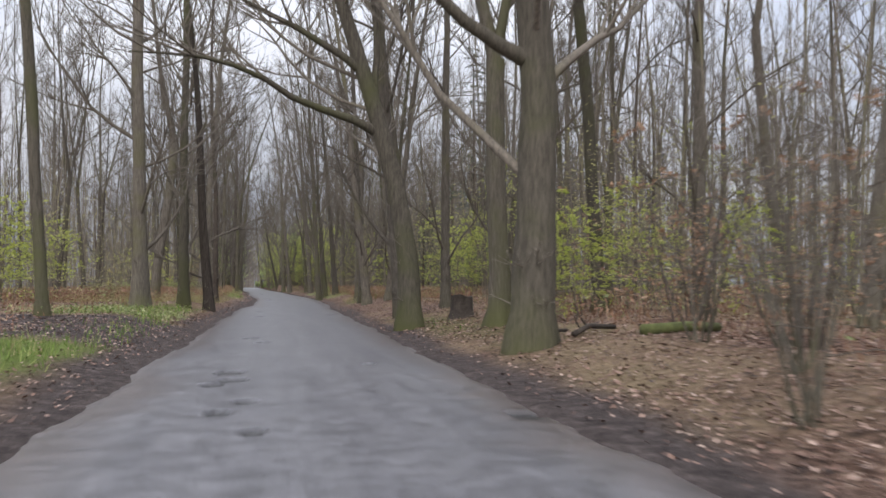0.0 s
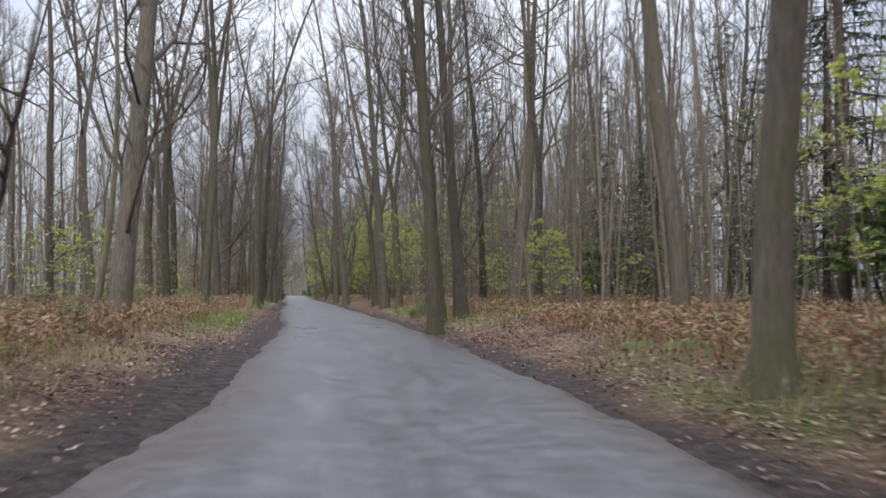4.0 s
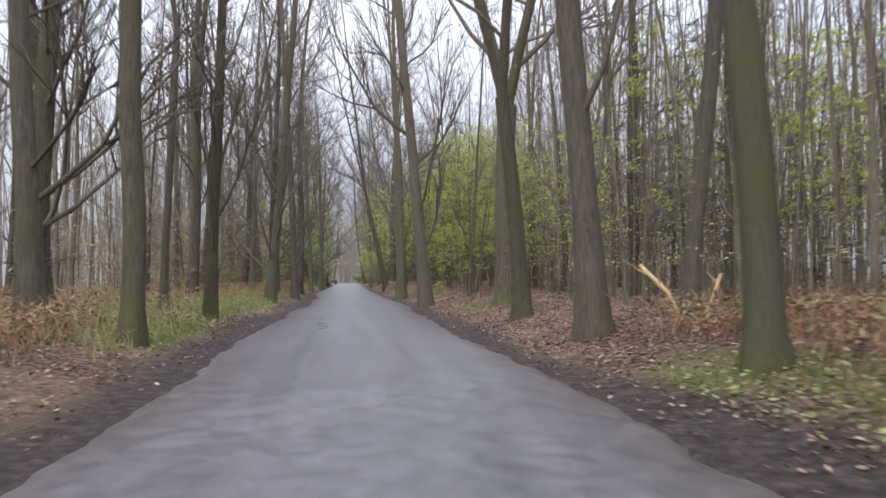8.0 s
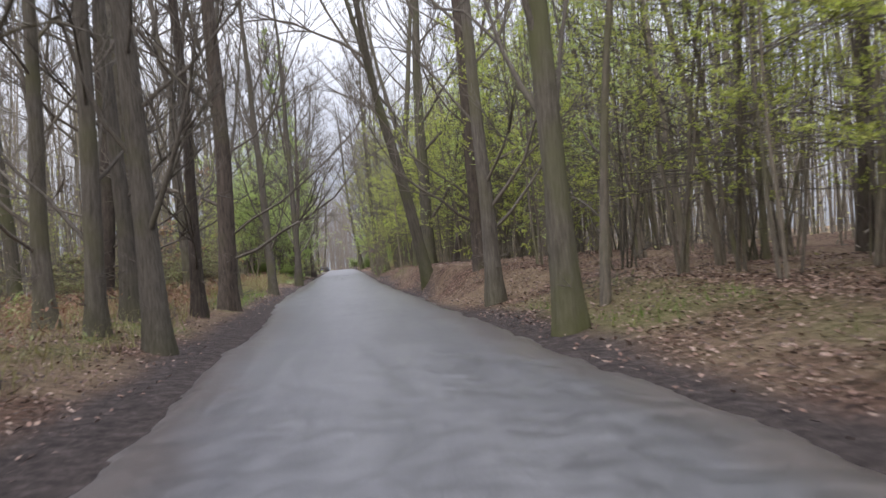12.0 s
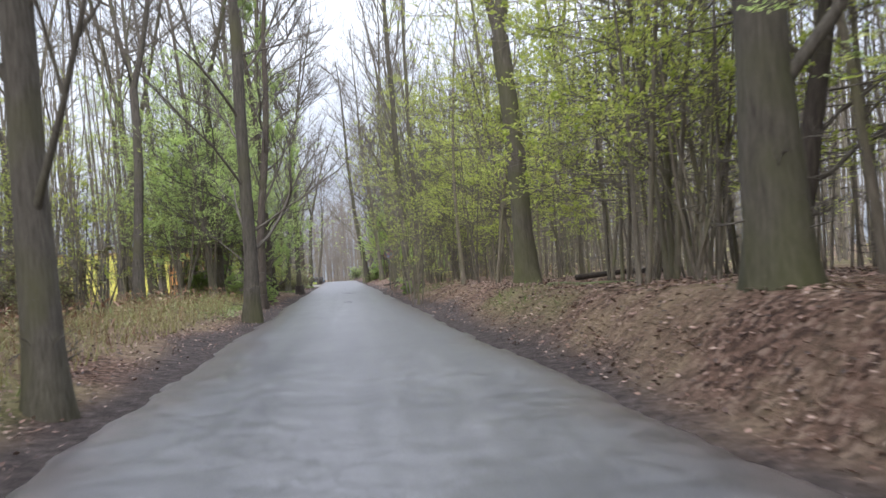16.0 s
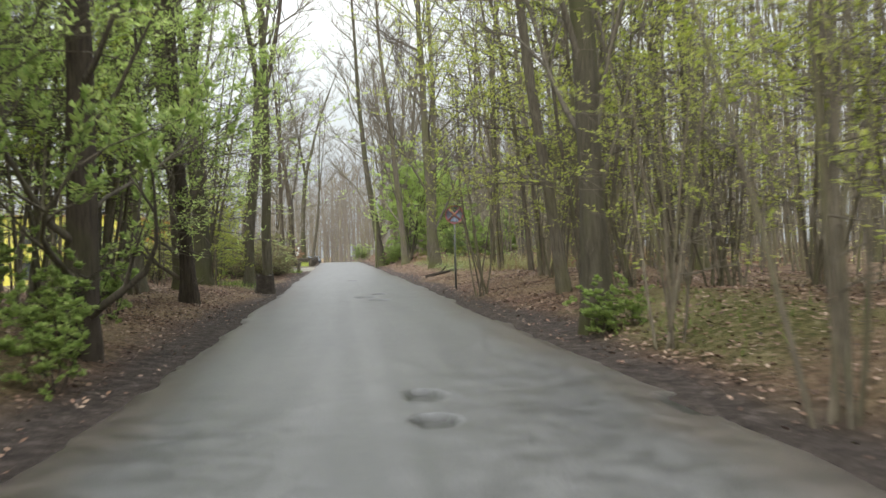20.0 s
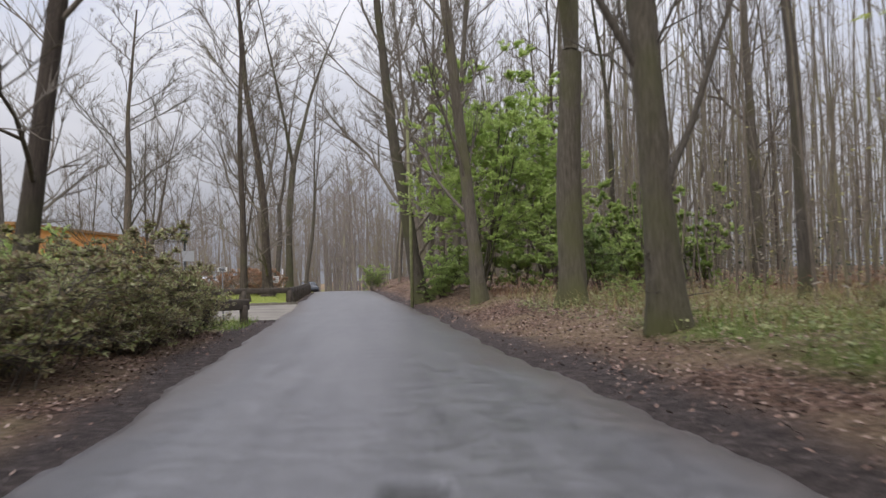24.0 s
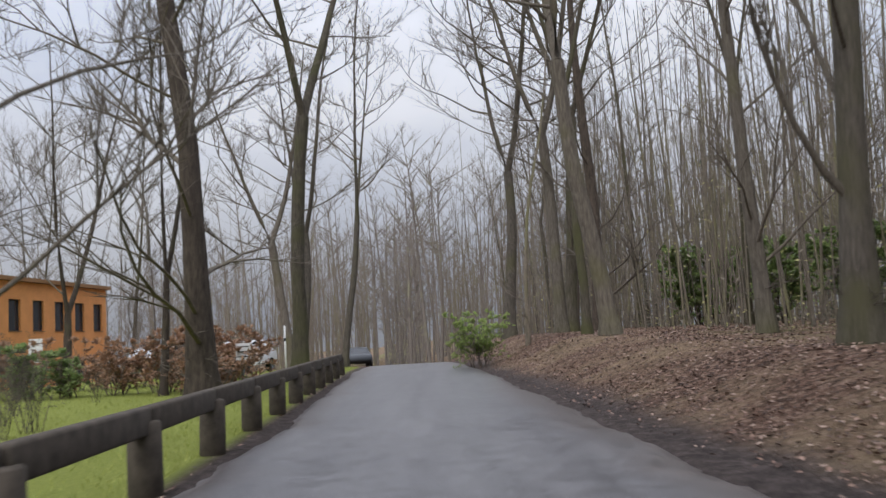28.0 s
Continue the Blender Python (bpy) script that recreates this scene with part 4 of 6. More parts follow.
def thicket(name, seed, n, zones, label):
    """Thin whippy stems crowding deep between the trunks, past counting."""
    random.seed(seed)
    s = Soup()
    for side, u0, u1, y0, y1, share in zones:
        for k in range(int(n * share)):
            y = rnd(y0, y1)
            x = float(road_x(y)) + side * (u0 + (u1 - u0) * rnd(0, 1) ** 1.2)
            h = rnd(5, 16)
            a = Vector((x, y, float(ground_z(x, y)) - 0.2))
            b = a + Vector((rnd(-0.1, 0.1) * h, rnd(-0.1, 0.1) * h, h))
            c = a.lerp(b, 0.5) + away() * rnd(0, 0.35)
            r = rnd(0.02, 0.055)
            s.tube([a, c, b], [r, r * 0.75, 0.008], 3)
            for j in range(9):
                p = c.lerp(b, rnd(0.0, 1.0)) if j < 7 else a.lerp(c, rnd(0.4, 1.0))
                s.spike(p, p + (away() * rnd(0.4, 1.0) + Vector((0, 0, rnd(0.2, 0.9)))) * rnd(0.6, 1.9), 0.014)
    return tagged(new(name, s.mesh(name, THICKET_BARK)), label, "thicket", "", "stuff")


thicket("thicket_stems", 16, 5200, [(1, 9, 30, 80, 205, 0.26), (1, 10, 30, 0, 80, 0.07), (-1, 12, 32, 0, 150, 0.15), (1, 9, 30, 196, 300, 0.27), (-1, 8, 24, 146, 184, 0.09), (1, 3.5, 22, 285, 330, 0.05), (-1, 3, 22, 300, 330, 0.05)],
        "thin grey-brown stems crowding the deep wood")

random.seed(6)
ring = []
while len(ring) < 950:
    y = rnd(-10, 420)
    side = -1 if rnd(0, 1) < 0.5 else 1
    u = (32 + 50 * rnd(0, 1)) if rnd(0, 1) < 0.62 else 60 * rnd(0, 1) ** 1.3
    y = y if u > 31 else 306 + 90 * rnd(0, 1)
    x = float(road_x(y)) + side * u
    if 195 < y < 325 and -75 < x < -8:
        continue
    if 150 < y <= 195 and x < -22 and rnd(0, 1) < 0.8:
        continue
    ring.append((x, y))
far_woods("far_woods", ring, 7, "distant bare spring woods, grey-brown twigs paled with painted haze")


# ---- undergrowth, saplings and shrubs ----
def scatter_mesh(name, verts, tris_per, mat, label, category):
    """verts: (n, k, 3) corners of n small leaves or blades, each one face fan."""
    n, k, _ = verts.shape
    me = bpy.data.meshes.new(name)
    idx = (np.arange(n) * k)[:, None]
    faces = idx + np.arange(k)[None, :]
    me.from_pydata(verts.reshape(-1, 3).tolist(), [], faces.tolist())
    me.materials.append(mat)
    me.update()
    return tagged(new(name, me), label, category, "", "stuff")


def leaf_quads(rs, p, size, flat, width=0.65):
    """Four-cornered leaves at the points p, lying nearly flat (flat near 1) or at any angle (0)."""
    n = len(p)
    a = rs.uniform(0, 2 * np.pi, n)
    d = np.stack([np.cos(a), np.sin(a), rs.uniform(-1, 1, n) * (1.05 - flat)], -1)
    up = np.stack([rs.uniform(-1, 1, n) * (1.15 - flat), rs.uniform(-1, 1, n) * (1.15 - flat), np.ones(n)], -1)
    s = np.cross(d, up)
    s /= np.linalg.norm(s, axis=1, keepdims=True) + 1e-9
    d /= np.linalg.norm(d, axis=1, keepdims=True)
    q = (size * rs.uniform(0.6, 1.3, n))[:, None]
    lift = np.cross(s, d) * q * 0.12
    return np.stack([p - d * q * 0.5, p + s * q * width * 0.5 + lift, p + d * q * 0.5 + lift * 1.5, p - s * q * width * 0.5 + lift], 1)


def verge_points(rs, n, lo, hi, y0, y1, power=1.0, side=0):
    y = rs.uniform(y0, y1, n)
    u = lo + (hi - lo) * rs.uniform(0, 1, n) ** power
    u = u * (np.where(rs.uniform(0, 1, n) < 0.5, -1, 1) if side == 0 else side)
    x = u + road_x(y)
    return u, x, y


def on_floor(u, x, y, h=0.0):
    return np.stack([x, y, floor_z(u, x, y) + h], -1)


def yard_mask(u, x, y):
    """The paved yard to the left of the lane."""
    return (u < -1.9) & (u > -40) & (y > 225.3 + 0.08 * (u + 2)) & (y < 239.0 - 0.8 * (-8.3 - x))


rs = np.random.RandomState(8)
u, x, y = verge_points(rs, 820000, 2.3, 11, -4, 292, 1.25)
ok = (rs.uniform(0, 1, len(u)) < 0.12 + 0.88 * smooth(2.55, 3.2, np.abs(u) + 0.25 * wave(x * 1.5, y * 1.5, 73) + 0.4 * (u > 0) * smooth(126, 134, y) * smooth(158, 150, y))) & (lawn_mask(u, x, y) < 0.3) & ~yard_mask(u, x, y) & (rs.uniform(0, 1, len(u)) < np.where(u > 0, 1.0, 0.75) * (0.55 + 0.45 * smooth(-0.4, 0.5, wave(x, y, 71)))) & (grass_mask(u, x, y) < rs.uniform(0.25, 1.1, len(u)))
scatter_mesh("leaf_litter", leaf_quads(rs, on_floor(u[ok], x[ok], y[ok], 0.02), 0.058, 0.62), 2, LITTER, "brown fallen beech leaves lying thick on the verge", "leaves")

rs = np.random.RandomState(9)
u, x, y = verge_points(rs, 220000, 2.6, 12, 0, 290, 1.4)
ok = (grass_mask(u, x, y) > rs.uniform(0.25, 0.9, len(u))) & ~yard_mask(u, x, y)
u, x, y = u[ok], x[ok], y[ok]
lawn = lawn_mask(u, x, y) > 0.4
for nm, sel, hgt, mat, lab in (("verge_grass", ~lawn, 0.17, GRASS, "tufts of green and yellowing verge grass"), ("lawn_grass", lawn, 0.07, LAWN_BLADE, "short bright green lawn behind the low fence")):
    p = on_floor(u[sel], x[sel], y[sel])
    n = len(p)
    a = rs.uniform(0, 6.283, n)
    side = np.stack([np.cos(a), np.sin(a), np.zeros(n)], -1) * 0.008
    tip = p + np.stack([rs.normal(0, 0.05, n), rs.normal(0, 0.05, n), hgt * rs.uniform(0.5, 1.4, n)], -1)
    scatter_mesh(nm, np.stack([p - side, p + side, tip], 1), 1, mat, lab, "grass")


def stalks(name, seed, n, zones, height, mat, label, category, sway=0.18, thick=0.006):
    """Thin dead stalks and arching stems standing in the given stretches (side, u from, u to, y from, y to)."""
    r = np.random.RandomState(seed)
    out = []
    for side, u0, u1, y0, y1, share in zones:
        k = int(n * share)
        u, x, y = verge_points(r, k, u0, u1, y0, y1, 1.0, side)
        keep = wave(x * 0.7, y * 0.7, seed) + 0.5 > r.uniform(0, 1, k)
        u, x, y = u[keep], x[keep], y[keep]
        k = len(u)
        p = on_floor(u, x, y)
        a = r.uniform(0, 6.283, k)
        s = np.stack([np.cos(a), np.sin(a), np.zeros(k)], -1) * thick
        h = height * r.uniform(0.35, 1.25, k)
        bend = np.stack([r.normal(0, sway, k), r.normal(0, sway, k), np.zeros(k)], -1) * h[:, None] * 2
        mid = p + bend * 0.35 + np.stack([0 * h, 0 * h, h * 0.7], -1)
        tip = p + bend + np.stack([0 * h, 0 * h, h], -1)
        out.append(np.stack([p - s, p + s, mid], 1))
        out.append(np.stack([mid - s * 0.7, mid + s * 0.7, tip], 1))
    return scatter_mesh(name, np.concatenate(out), 1, mat, label, category)


stalks("dead_bracken", 81, 26000, [(1, 5, 22, -2, 90, 0.35), (1, 4.2, 14, 44, 90, 0.8), (-1, 4.0, 13, 46, 95, 0.8), (-1, 4.5, 22, 34, 130, 0.4), (-1, 5, 20, -2, 30, 0.12), (-1, 3.6, 16, 128, 175, 0.35), (1, 4.6, 18, 200, 232, 0.25)],
       0.6, BRACKEN, "dead brown bracken and dry grass stalks under the trees", "undergrowth", 0.3, 0.011)
stalks("withered_grass", 83, 90000, [(-1, 3.3, 10, 40, 130, 0.42), (-1, 3.4, 10, 130, 178, 0.34), (1, 3.4, 8, 46, 84, 0.14), (-1, 3.6, 9, 2, 14, 0.05), (1, 4.5, 12, 200, 226, 0.14)],
       0.34, DRY_GRASS, "tan withered grass thick on the damp verges", "grass", 0.3, 0.008)
rs = np.random.RandomState(10)
# low withered leaves hanging in the bracken and brambles
parts_b, parts_g = [], []
for side, u0, u1, y0, y1, n, hi in ((1, 4.6, 20, -2, 92, 12000, 0.55), (1, 4.4, 9, 46, 90, 42000, 0.5), (1, 8, 20, 46, 90, 40000, 0.6), (-1, 4.2, 9, 46, 100, 48000, 0.45), (-1, 8, 18, 46, 100, 36000, 0.55), (-1, 4.0, 22, 34, 130, 36000, 0.6), (-1, 5, 18, -2, 28, 4000, 0.5), (-1, 3.8, 16, 128, 176, 18000, 0.55), (1, 6, 16, 196, 236, 4000, 0.5)):
    u, x, y = verge_points(rs, n, u0, u1, y0, y1, 1.0, side)
    keep = wave(x * 0.7, y * 0.7, 81) + 0.6 > rs.uniform(0, 1, n)
    u, x, y = u[keep], x[keep], y[keep]
    q = leaf_quads(rs, on_floor(u, x, y, hi * rs.uniform(0.05, 1, len(u))), 0.13, 0.15, 0.28)
    g = rs.uniform(0, 1, len(q)) < 0.22
    parts_b.append(q[~g])
    parts_g.append(q[g])
scatter_mesh("bracken_fronds", np.concatenate(parts_b), 2, BRACKEN, "withered reddish-brown bracken fronds between the trunks", "undergrowth")
scatter_mesh("bramble_leaves", np.concatenate(parts_g), 2, LEAF_HERB, "low green bramble leaves in the undergrowth", "undergrowth")

# the shrub layer deep among the trunks, closing the view between them
for nm, seed, mat, n, size, zmax, label in (("underwood_brown", 92, WOODY, 80000, 0.20, 7.0, "brown-grey underwood far between the trunks"),
                                            ("underwood_green", 93, LEAF_HAZE, 170000, 0.105, 9.0, "sparse yellow-green spring leaves of the deep underwood"),
                                            ("underwood_dark", 94, NEEDLE, 60000, 0.15, 5.0, "dark evergreen underwood in the shade")):
    r = np.random.RandomState(seed)
    yy = r.uniform(-5, 330, n)
    sd = np.where(r.uniform(0, 1, n) < 0.5, -1.0, 1.0)
    uu = sd * (8.5 + 42 * r.uniform(0, 1, n) ** 1.35)
    beyond = r.uniform(0, 1, n) < 0.17
    uu = np.where(beyond, r.uniform(-30, 30, n), uu)
    yy = np.where(beyond, r.uniform(322, 360, n), yy)
    if nm == "underwood_brown":
        late = r.uniform(0, 1, n) < 0.14
        uu = np.where(late, r.uniform(9, 30, n), uu)
        yy = np.where(late, r.uniform(203, 300, n), yy)
    if nm == "underwood_dark":
        sd = np.where(r.uniform(0, 1, n) < 0.12, -1.0, 1.0)
        uu = sd * (12 + 30 * r.uniform(0, 1, n))
        yy = np.where(r.uniform(0, 1, n) < 0.6, r.uniform(48, 125, n), r.uniform(225, 330, n))
    xx = uu + road_x(yy)
    clump = wave(xx * 1.2, yy * 1.2, seed)
    ok = (clump > -0.15) & ~((yy > 196) & (yy < 325) & (uu < 0) & (uu > -70)) & ~((yy > 188) & (yy <= 196) & (uu < -16))
    xx, yy, uu, clump = xx[ok], yy[ok], uu[ok], clump[ok]
    zz = ground_z(xx, yy) + zmax * r.uniform(0, 1, len(xx)) ** 1.3 * np.clip(0.45 + clump, 0.2, 1.2)
    scatter_mesh(nm, leaf_quads(r, np.stack([xx, yy, zz], -1), size, 0.0 if nm == "underwood_brown" else 0.25, 0.28 if nm == "underwood_brown" else 0.5), 2, mat, label, "underwood")


# thin tiers of opening leaves and withered copper leaves under the first trees
rs = np.random.RandomState(14)
for nm, mat, size, label, zones in (("spring_leaf_tiers", LEAF_HAZE, 0.07, "thin tiers of small opening leaves under the trees", ((1, 5.6, 22, 14, 62, 60000, 4.5), (-1, 7.5, 22, 26, 62, 26000, 4.5), (1, 5.5, 20, 176, 206, 30000, 6.0), (1, 4.2, 12, 84, 112, 16000, 6.5), (-1, 6.5, 14, 84, 104, 9000, 5.5), (1, 5.2, 14, 66, 84, 9000, 4.0))),
                                    ("copper_leaf_tiers", LEAF_COPPER, 0.065, "withered copper leaves still hanging on low twigs", ((1, 6.5, 13, 11, 26, 5000, 2.6), (-1, 6.5, 13, 100, 118, 3500, 2.2)))):
    tiers = []
    for side, u0, u1, y0, y1, n, top in zones:
        u, x, y = verge_points(rs, n, u0, u1, y0, y1, 0.9, side)
        h = np.round(rs.uniform(0.6, top, n) / 0.55) * 0.55 + rs.normal(0, 0.07, n)
        keep = wave(x * 1.3 + 2.1 * np.round(h / 0.55), y * 1.3, 84) > 0.15
        tiers.append(leaf_quads(rs, np.stack([x, y, ground_z(x, y) + h], -1)[keep], size, 0.55, 0.6))
    scatter_mesh(nm, np.concatenate(tiers), 2, mat, label, "underwood")

# low leafy ground plants on the damp verges
rs = np.random.RandomState(12)
cover = []
for side, u0, u1, y0, y1, n in ((-1, 3.0, 7.5, 24.5, 37, 6000), (-1, 2.9, 6.5, 95, 114, 8000), (1, 2.9, 4.6, 79, 86, 1300), (-1, 2.9, 6.0, 60, 76, 700), (-1, 2.8, 6.5, 219, 225, 2500), (1, 4.0, 9.0, 203, 222, 9000), (1, 3.0, 5.0, 62, 72, 2000), (-1, 3.0, 5.5, 163, 178, 3000)):
    u, x, y = verge_points(rs, n, u0, u1, y0, y1, 1.3, side)
    keep = wave(x * 1.1, y * 1.1, 82) + 0.45 > rs.uniform(0, 1, n)
    u, x, y = u[keep], x[keep], y[keep]
    cover.append(leaf_quads(rs, on_floor(u, x, y, 0.04 + 0.16 * rs.uniform(0, 1, len(u)) ** 1.5), 0.075, 0.6, 0.6))
scatter_mesh("ground_plants", np.concatenate(cover), 2, LEAF_HERB, "low green leafy plants covering the damp verge", "plants")


def grow_bush(name, seed, height, stems, r0, spread, counts, leaf, per, size, bark, label, category, flat=0.25, sprays=9):
    """A many-stemmed shrub or leafy sapling: Empty > each stem, twigs, foliage."""
    random.seed(seed)
    top = new(name)
    twigs, leaves = Soup(), Soup()
    for k in range(stems):
        s = Soup()
        w = away() * spread * rnd(0.4, 1.0) + Vector((0, 0, 1))
        base = away() * (0.0 if stems == 1 else rnd(0.05, 0.3 * min(1.0, spread * 2)))
        pts = polyline(base - Vector((0, 0, 0.25)), w, height * rnd(0.75, 1.05), 6, 0.07, 0.02)
        s.tube(pts, [r0 * (1 - 0.14 * i) for i in range(7)], 6)
        part("stem", s, bark, top)
        for j in range(sprays):
            t = rnd(0.22, 1.0)
            p, d = along(pts, t)
            way = away() + Vector((0, 0, flat * rnd(0.2, 1.6)))
            reach = height * 0.3 * (1.25 - 0.75 * t) * rnd(0.6, 1.2)
            sprout(twigs, p, way, reach, r0 * 0.35 * (1 - 0.6 * t), 1, (0,) + counts, -0.01, (leaves, per) if leaf else None, size)
    part("branchwork", twigs, TWIG, top)["kind"] = "stuff"
    if leaf:
        part("foliage", leaves, leaf, top, "", False)["kind"] = "stuff"
    return tagged(top, label, category)


SAPLING = [grow_bush("beech_sapling", 61, 6.5, 1, 0.035, 0.1, (4, 4), LEAF_FRESH, 9, 0.075, BARK_SLIM, "young beech with tiers of fresh yellow-green leaves", "sapling", 0.15, 22),
           grow_bush("beech_sapling", 62, 5.0, 2, 0.03, 0.2, (4, 4), LEAF_FRESH, 9, 0.075, BARK_SLIM, "twin-stemmed young beech in fresh spring leaf", "sapling", 0.15, 12),
           grow_bush("beech_sapling", 63, 9.5, 2, 0.05, 0.22, (4, 5), LEAF_FRESH, 8, 0.08, BARK_SLIM, "tall young beech arching out with bright green leaves", "sapling", 0.2, 18)]
HAZEL = [grow_bush("hazel_shrub", 64, 6.0, 7, 0.03, 0.35, (3, 3), LEAF_FRESH, 6, 0.055, BARK_SLIM, "many-stemmed hazel shrub just coming into leaf", "shrub", 0.5, 7),
         grow_bush("hazel_shrub", 65, 5.0, 6, 0.028, 0.4, (3, 3), None, 0, 0.06, BARK, "bare many-stemmed shrub with grey-brown stems", "shrub", 0.6, 7)]
COPPER = [grow_bush("copper_sapling", 66, 3.2, 2, 0.02, 0.25, (4, 3), LEAF_COPPER, 3, 0.07, BARK_DARK, "young beech still holding withered copper leaves", "sapling", 0.15, 9)]
HOLLY = [grow_bush("holly_bush", 67, 2.2, 6, 0.02, 0.5, (4, 3), LEAF_GREEN, 15, 0.08, BARK_DARK, "low green-leaved bush at the road edge", "bush", 0.5, 9),
         grow_bush("evergreen_bush", 68, 3.0, 7, 0.025, 0.45, (4, 4), LEAF_DARK, 14, 0.09, BARK_DARK, "dense dark evergreen bush under the trees", "bush", 0.4, 9)]
BRAMBLE = [grow_bush("bramble_thicket", 69, 1.9, 12, 0.012, 1.0, (5, 4), LEAF_OLIVE, 4, 0.055, TWIG, "tangled bramble thicket with brown and olive leaves", "bush", 0.3, 6),
           grow_bush("bramble_thicket", 70, 1.7, 12, 0.012, 1.0, (5, 4), LEAF_GREEN, 3, 0.06, TWIG, "tangled bramble thicket with dull green leaves", "bush", 0.3, 6)]
LEAFY = [grow_bush("hornbeam_tree", 78, 13.0, 3, 0.06, 0.20, (4, 4), LEAF_FRESH, 9, 0.072, BARK_SLIM, "tall arching hornbeam in fresh yellow-green leaf", "tree", 0.35, 27),
         grow_bush("hornbeam_tree", 79, 11.5, 4, 0.055, 0.28, (4, 4), LEAF_MAPLE, 9, 0.072, BARK_SLIM, "many-stemmed hornbeam in fresh green leaf", "tree", 0.4, 22)]
SHRUBS = {"leafy": LEAFY, "sapling": SAPLING, "hazel": HAZEL, "copper": COPPER, "holly": HOLLY, "bramble": BRAMBLE}


def shrub(kind, x, y, s=1.0, pick=None, tall=1.0):
    models = SHRUBS[kind]
    random.seed(int(abs(x) * 311 + y * 719))
    src = models[random.randrange(len(models)) if pick is None else pick]
    ob = src if src.name not in USED else copy_thing(src, Matrix.Identity(4))
    USED.add(src.name)
    ob.matrix_basis = Matrix.LocRotScale((x, y, float(ground_z(x, y))), Euler((0, 0, rnd(0, 6.28))), (s, s, s * tall))
    return tagged(ob, "", "", {"leafy": "hornbeams in leaf", "sapling": "young beeches in leaf", "hazel": "hazel shrubs", "copper": "copper-leaved saplings", "holly": "green bushes", "bramble": "bramble thickets"}[kind])


def row(kind, seed, n, side, u0, u1, y0, y1, s0, s1, picks=(None,)):
    random.seed(seed)
    for place in [(rnd(u0, u1), rnd(y0, y1), rnd(s0, s1), random.choice(picks)) for _ in range(n)]:
        y = place[1]
        shrub(kind, float(road_x(y)) + side * place[0], y, place[2], place[3])


# right of the lane, start: green tiers behind the big beeches, copper sapling and bare shrubs in front
row("sapling", 1, 17, 1, 7.5, 22, 16, 56, 0.7, 1.1, (0, 1))
row("sapling", 52, 9, 1, 5.6, 11.0, 18, 34, 0.5, 0.8, (0, 1))
row("sapling", 53, 5, -1, 8.0, 16.0, 28, 48, 0.7, 1.0, (0, 1))
row("hazel", 21, 10, 1, 7.0, 20, 12, 44, 0.8, 1.3, (0, 1))
row("copper", 22, 5, 1, 6.5, 14, 14, 34, 0.9, 1.3)
row("sapling", 2, 12, -1, 7.5, 20, 30, 90, 0.7, 1.0, (0, 1))
row("sapling", 3, 5, 1, 7, 14, 70, 92, 0.6, 0.9, (0, 1))
shrub("copper", 6.6, 13.5, 1.15)
shrub("copper", 8.2, 16.0, 1.0)
shrub("sapling", 5.75, 18.05, 0.5, 1)
shrub("bramble", 5.2, 17.7, 0.3, 0)
shrub("bramble", 5.8, 18.0, 0.32, 0)
shrub("hazel", 3.95, 6.0, 0.72, 1)
shrub("hazel", 4.9, 7.6, 0.6, 1)
shrub("copper", 6.2, 9.2, 1.0)
shrub("copper", 7.3, 11.0, 1.1)
shrub("hazel", 6.2, 9.6, 0.85, 1)
shrub("hazel", 5.4, 10.6, 0.7, 1)
shrub("hazel", 9.5, 12.5, 0.9, 1)
shrub("copper", -8.0, 112.0, 1.1)
shrub("copper", -9.5, 110.0, 1.3)
shrub("copper", -7.4, 118.0, 1.0)
shrub("copper", -11.5, 150.0, 1.9)
shrub("copper", -9.6, 151.5, 1.9)
shrub("copper", -13.0, 154.0, 2.1)
row("bramble", 45, 12, -1, 5.6, 11.5, 145, 155, 1.3, 1.7, (0,))
row("hazel", 46, 8, -1, 6.0, 14.0, 144, 156, 0.8, 1.1, (0, 1))
row("hazel", 49, 7, -1, 6.0, 10.5, 160, 168, 0.8, 1.1, (0, 1))
row("sapling", 50, 4, -1, 6.5, 10.5, 161, 169, 0.7, 0.9, (0, 1))
row("bramble", 51, 6, -1, 6.0, 10.0, 159, 168, 1.1, 1.4, (0,))
row("hazel", 47, 9, -1, 4.6, 9.0, 242.5, 256, 0.22, 0.36, (1,))
row("copper", 48, 6, -1, 5.0, 10.0, 244, 257, 0.35, 0.5)
shrub("hazel", 4.05, 74.6, 0.75, 0)
shrub("hazel", 6.8, 79.5, 0.9, 0)
shrub("holly", 4.4, 75.4, 0.40, 0)
shrub("holly", 3.75, 75.0, 0.28, 0)
# the bright green wall on the right, middle of the way
row("sapling", 4, 14, 1, 4.6, 10.0, 116, 146, 0.75, 1.05, (0, 1, 2))
row("sapling", 5, 18, 1, 4.2, 10.0, 146, 182, 0.85, 1.2, (0, 2, 2))
row("sapling", 6, 8, 1, 9, 18, 96, 150, 0.9, 1.1, (0, 2))
row("hazel", 7, 9, 1, 5.0, 9.5, 140, 172, 1.0, 1.5, (0, 1))
row("hazel", 8, 6, 1, 5.2, 10.0, 180, 200, 0.9, 1.2, (0,))
row("sapling", 9, 9, 1, 5.0, 14.0, 176, 206, 0.8, 1.2, (0, 1, 2))
row("leafy", 101, 11, 1, 4.4, 9.5, 134, 178, 0.8, 1.15, (0, 0, 1))
row("leafy", 104, 4, 1, 4.2, 5.6, 188, 204, 1.0, 1.2, (0, 1))
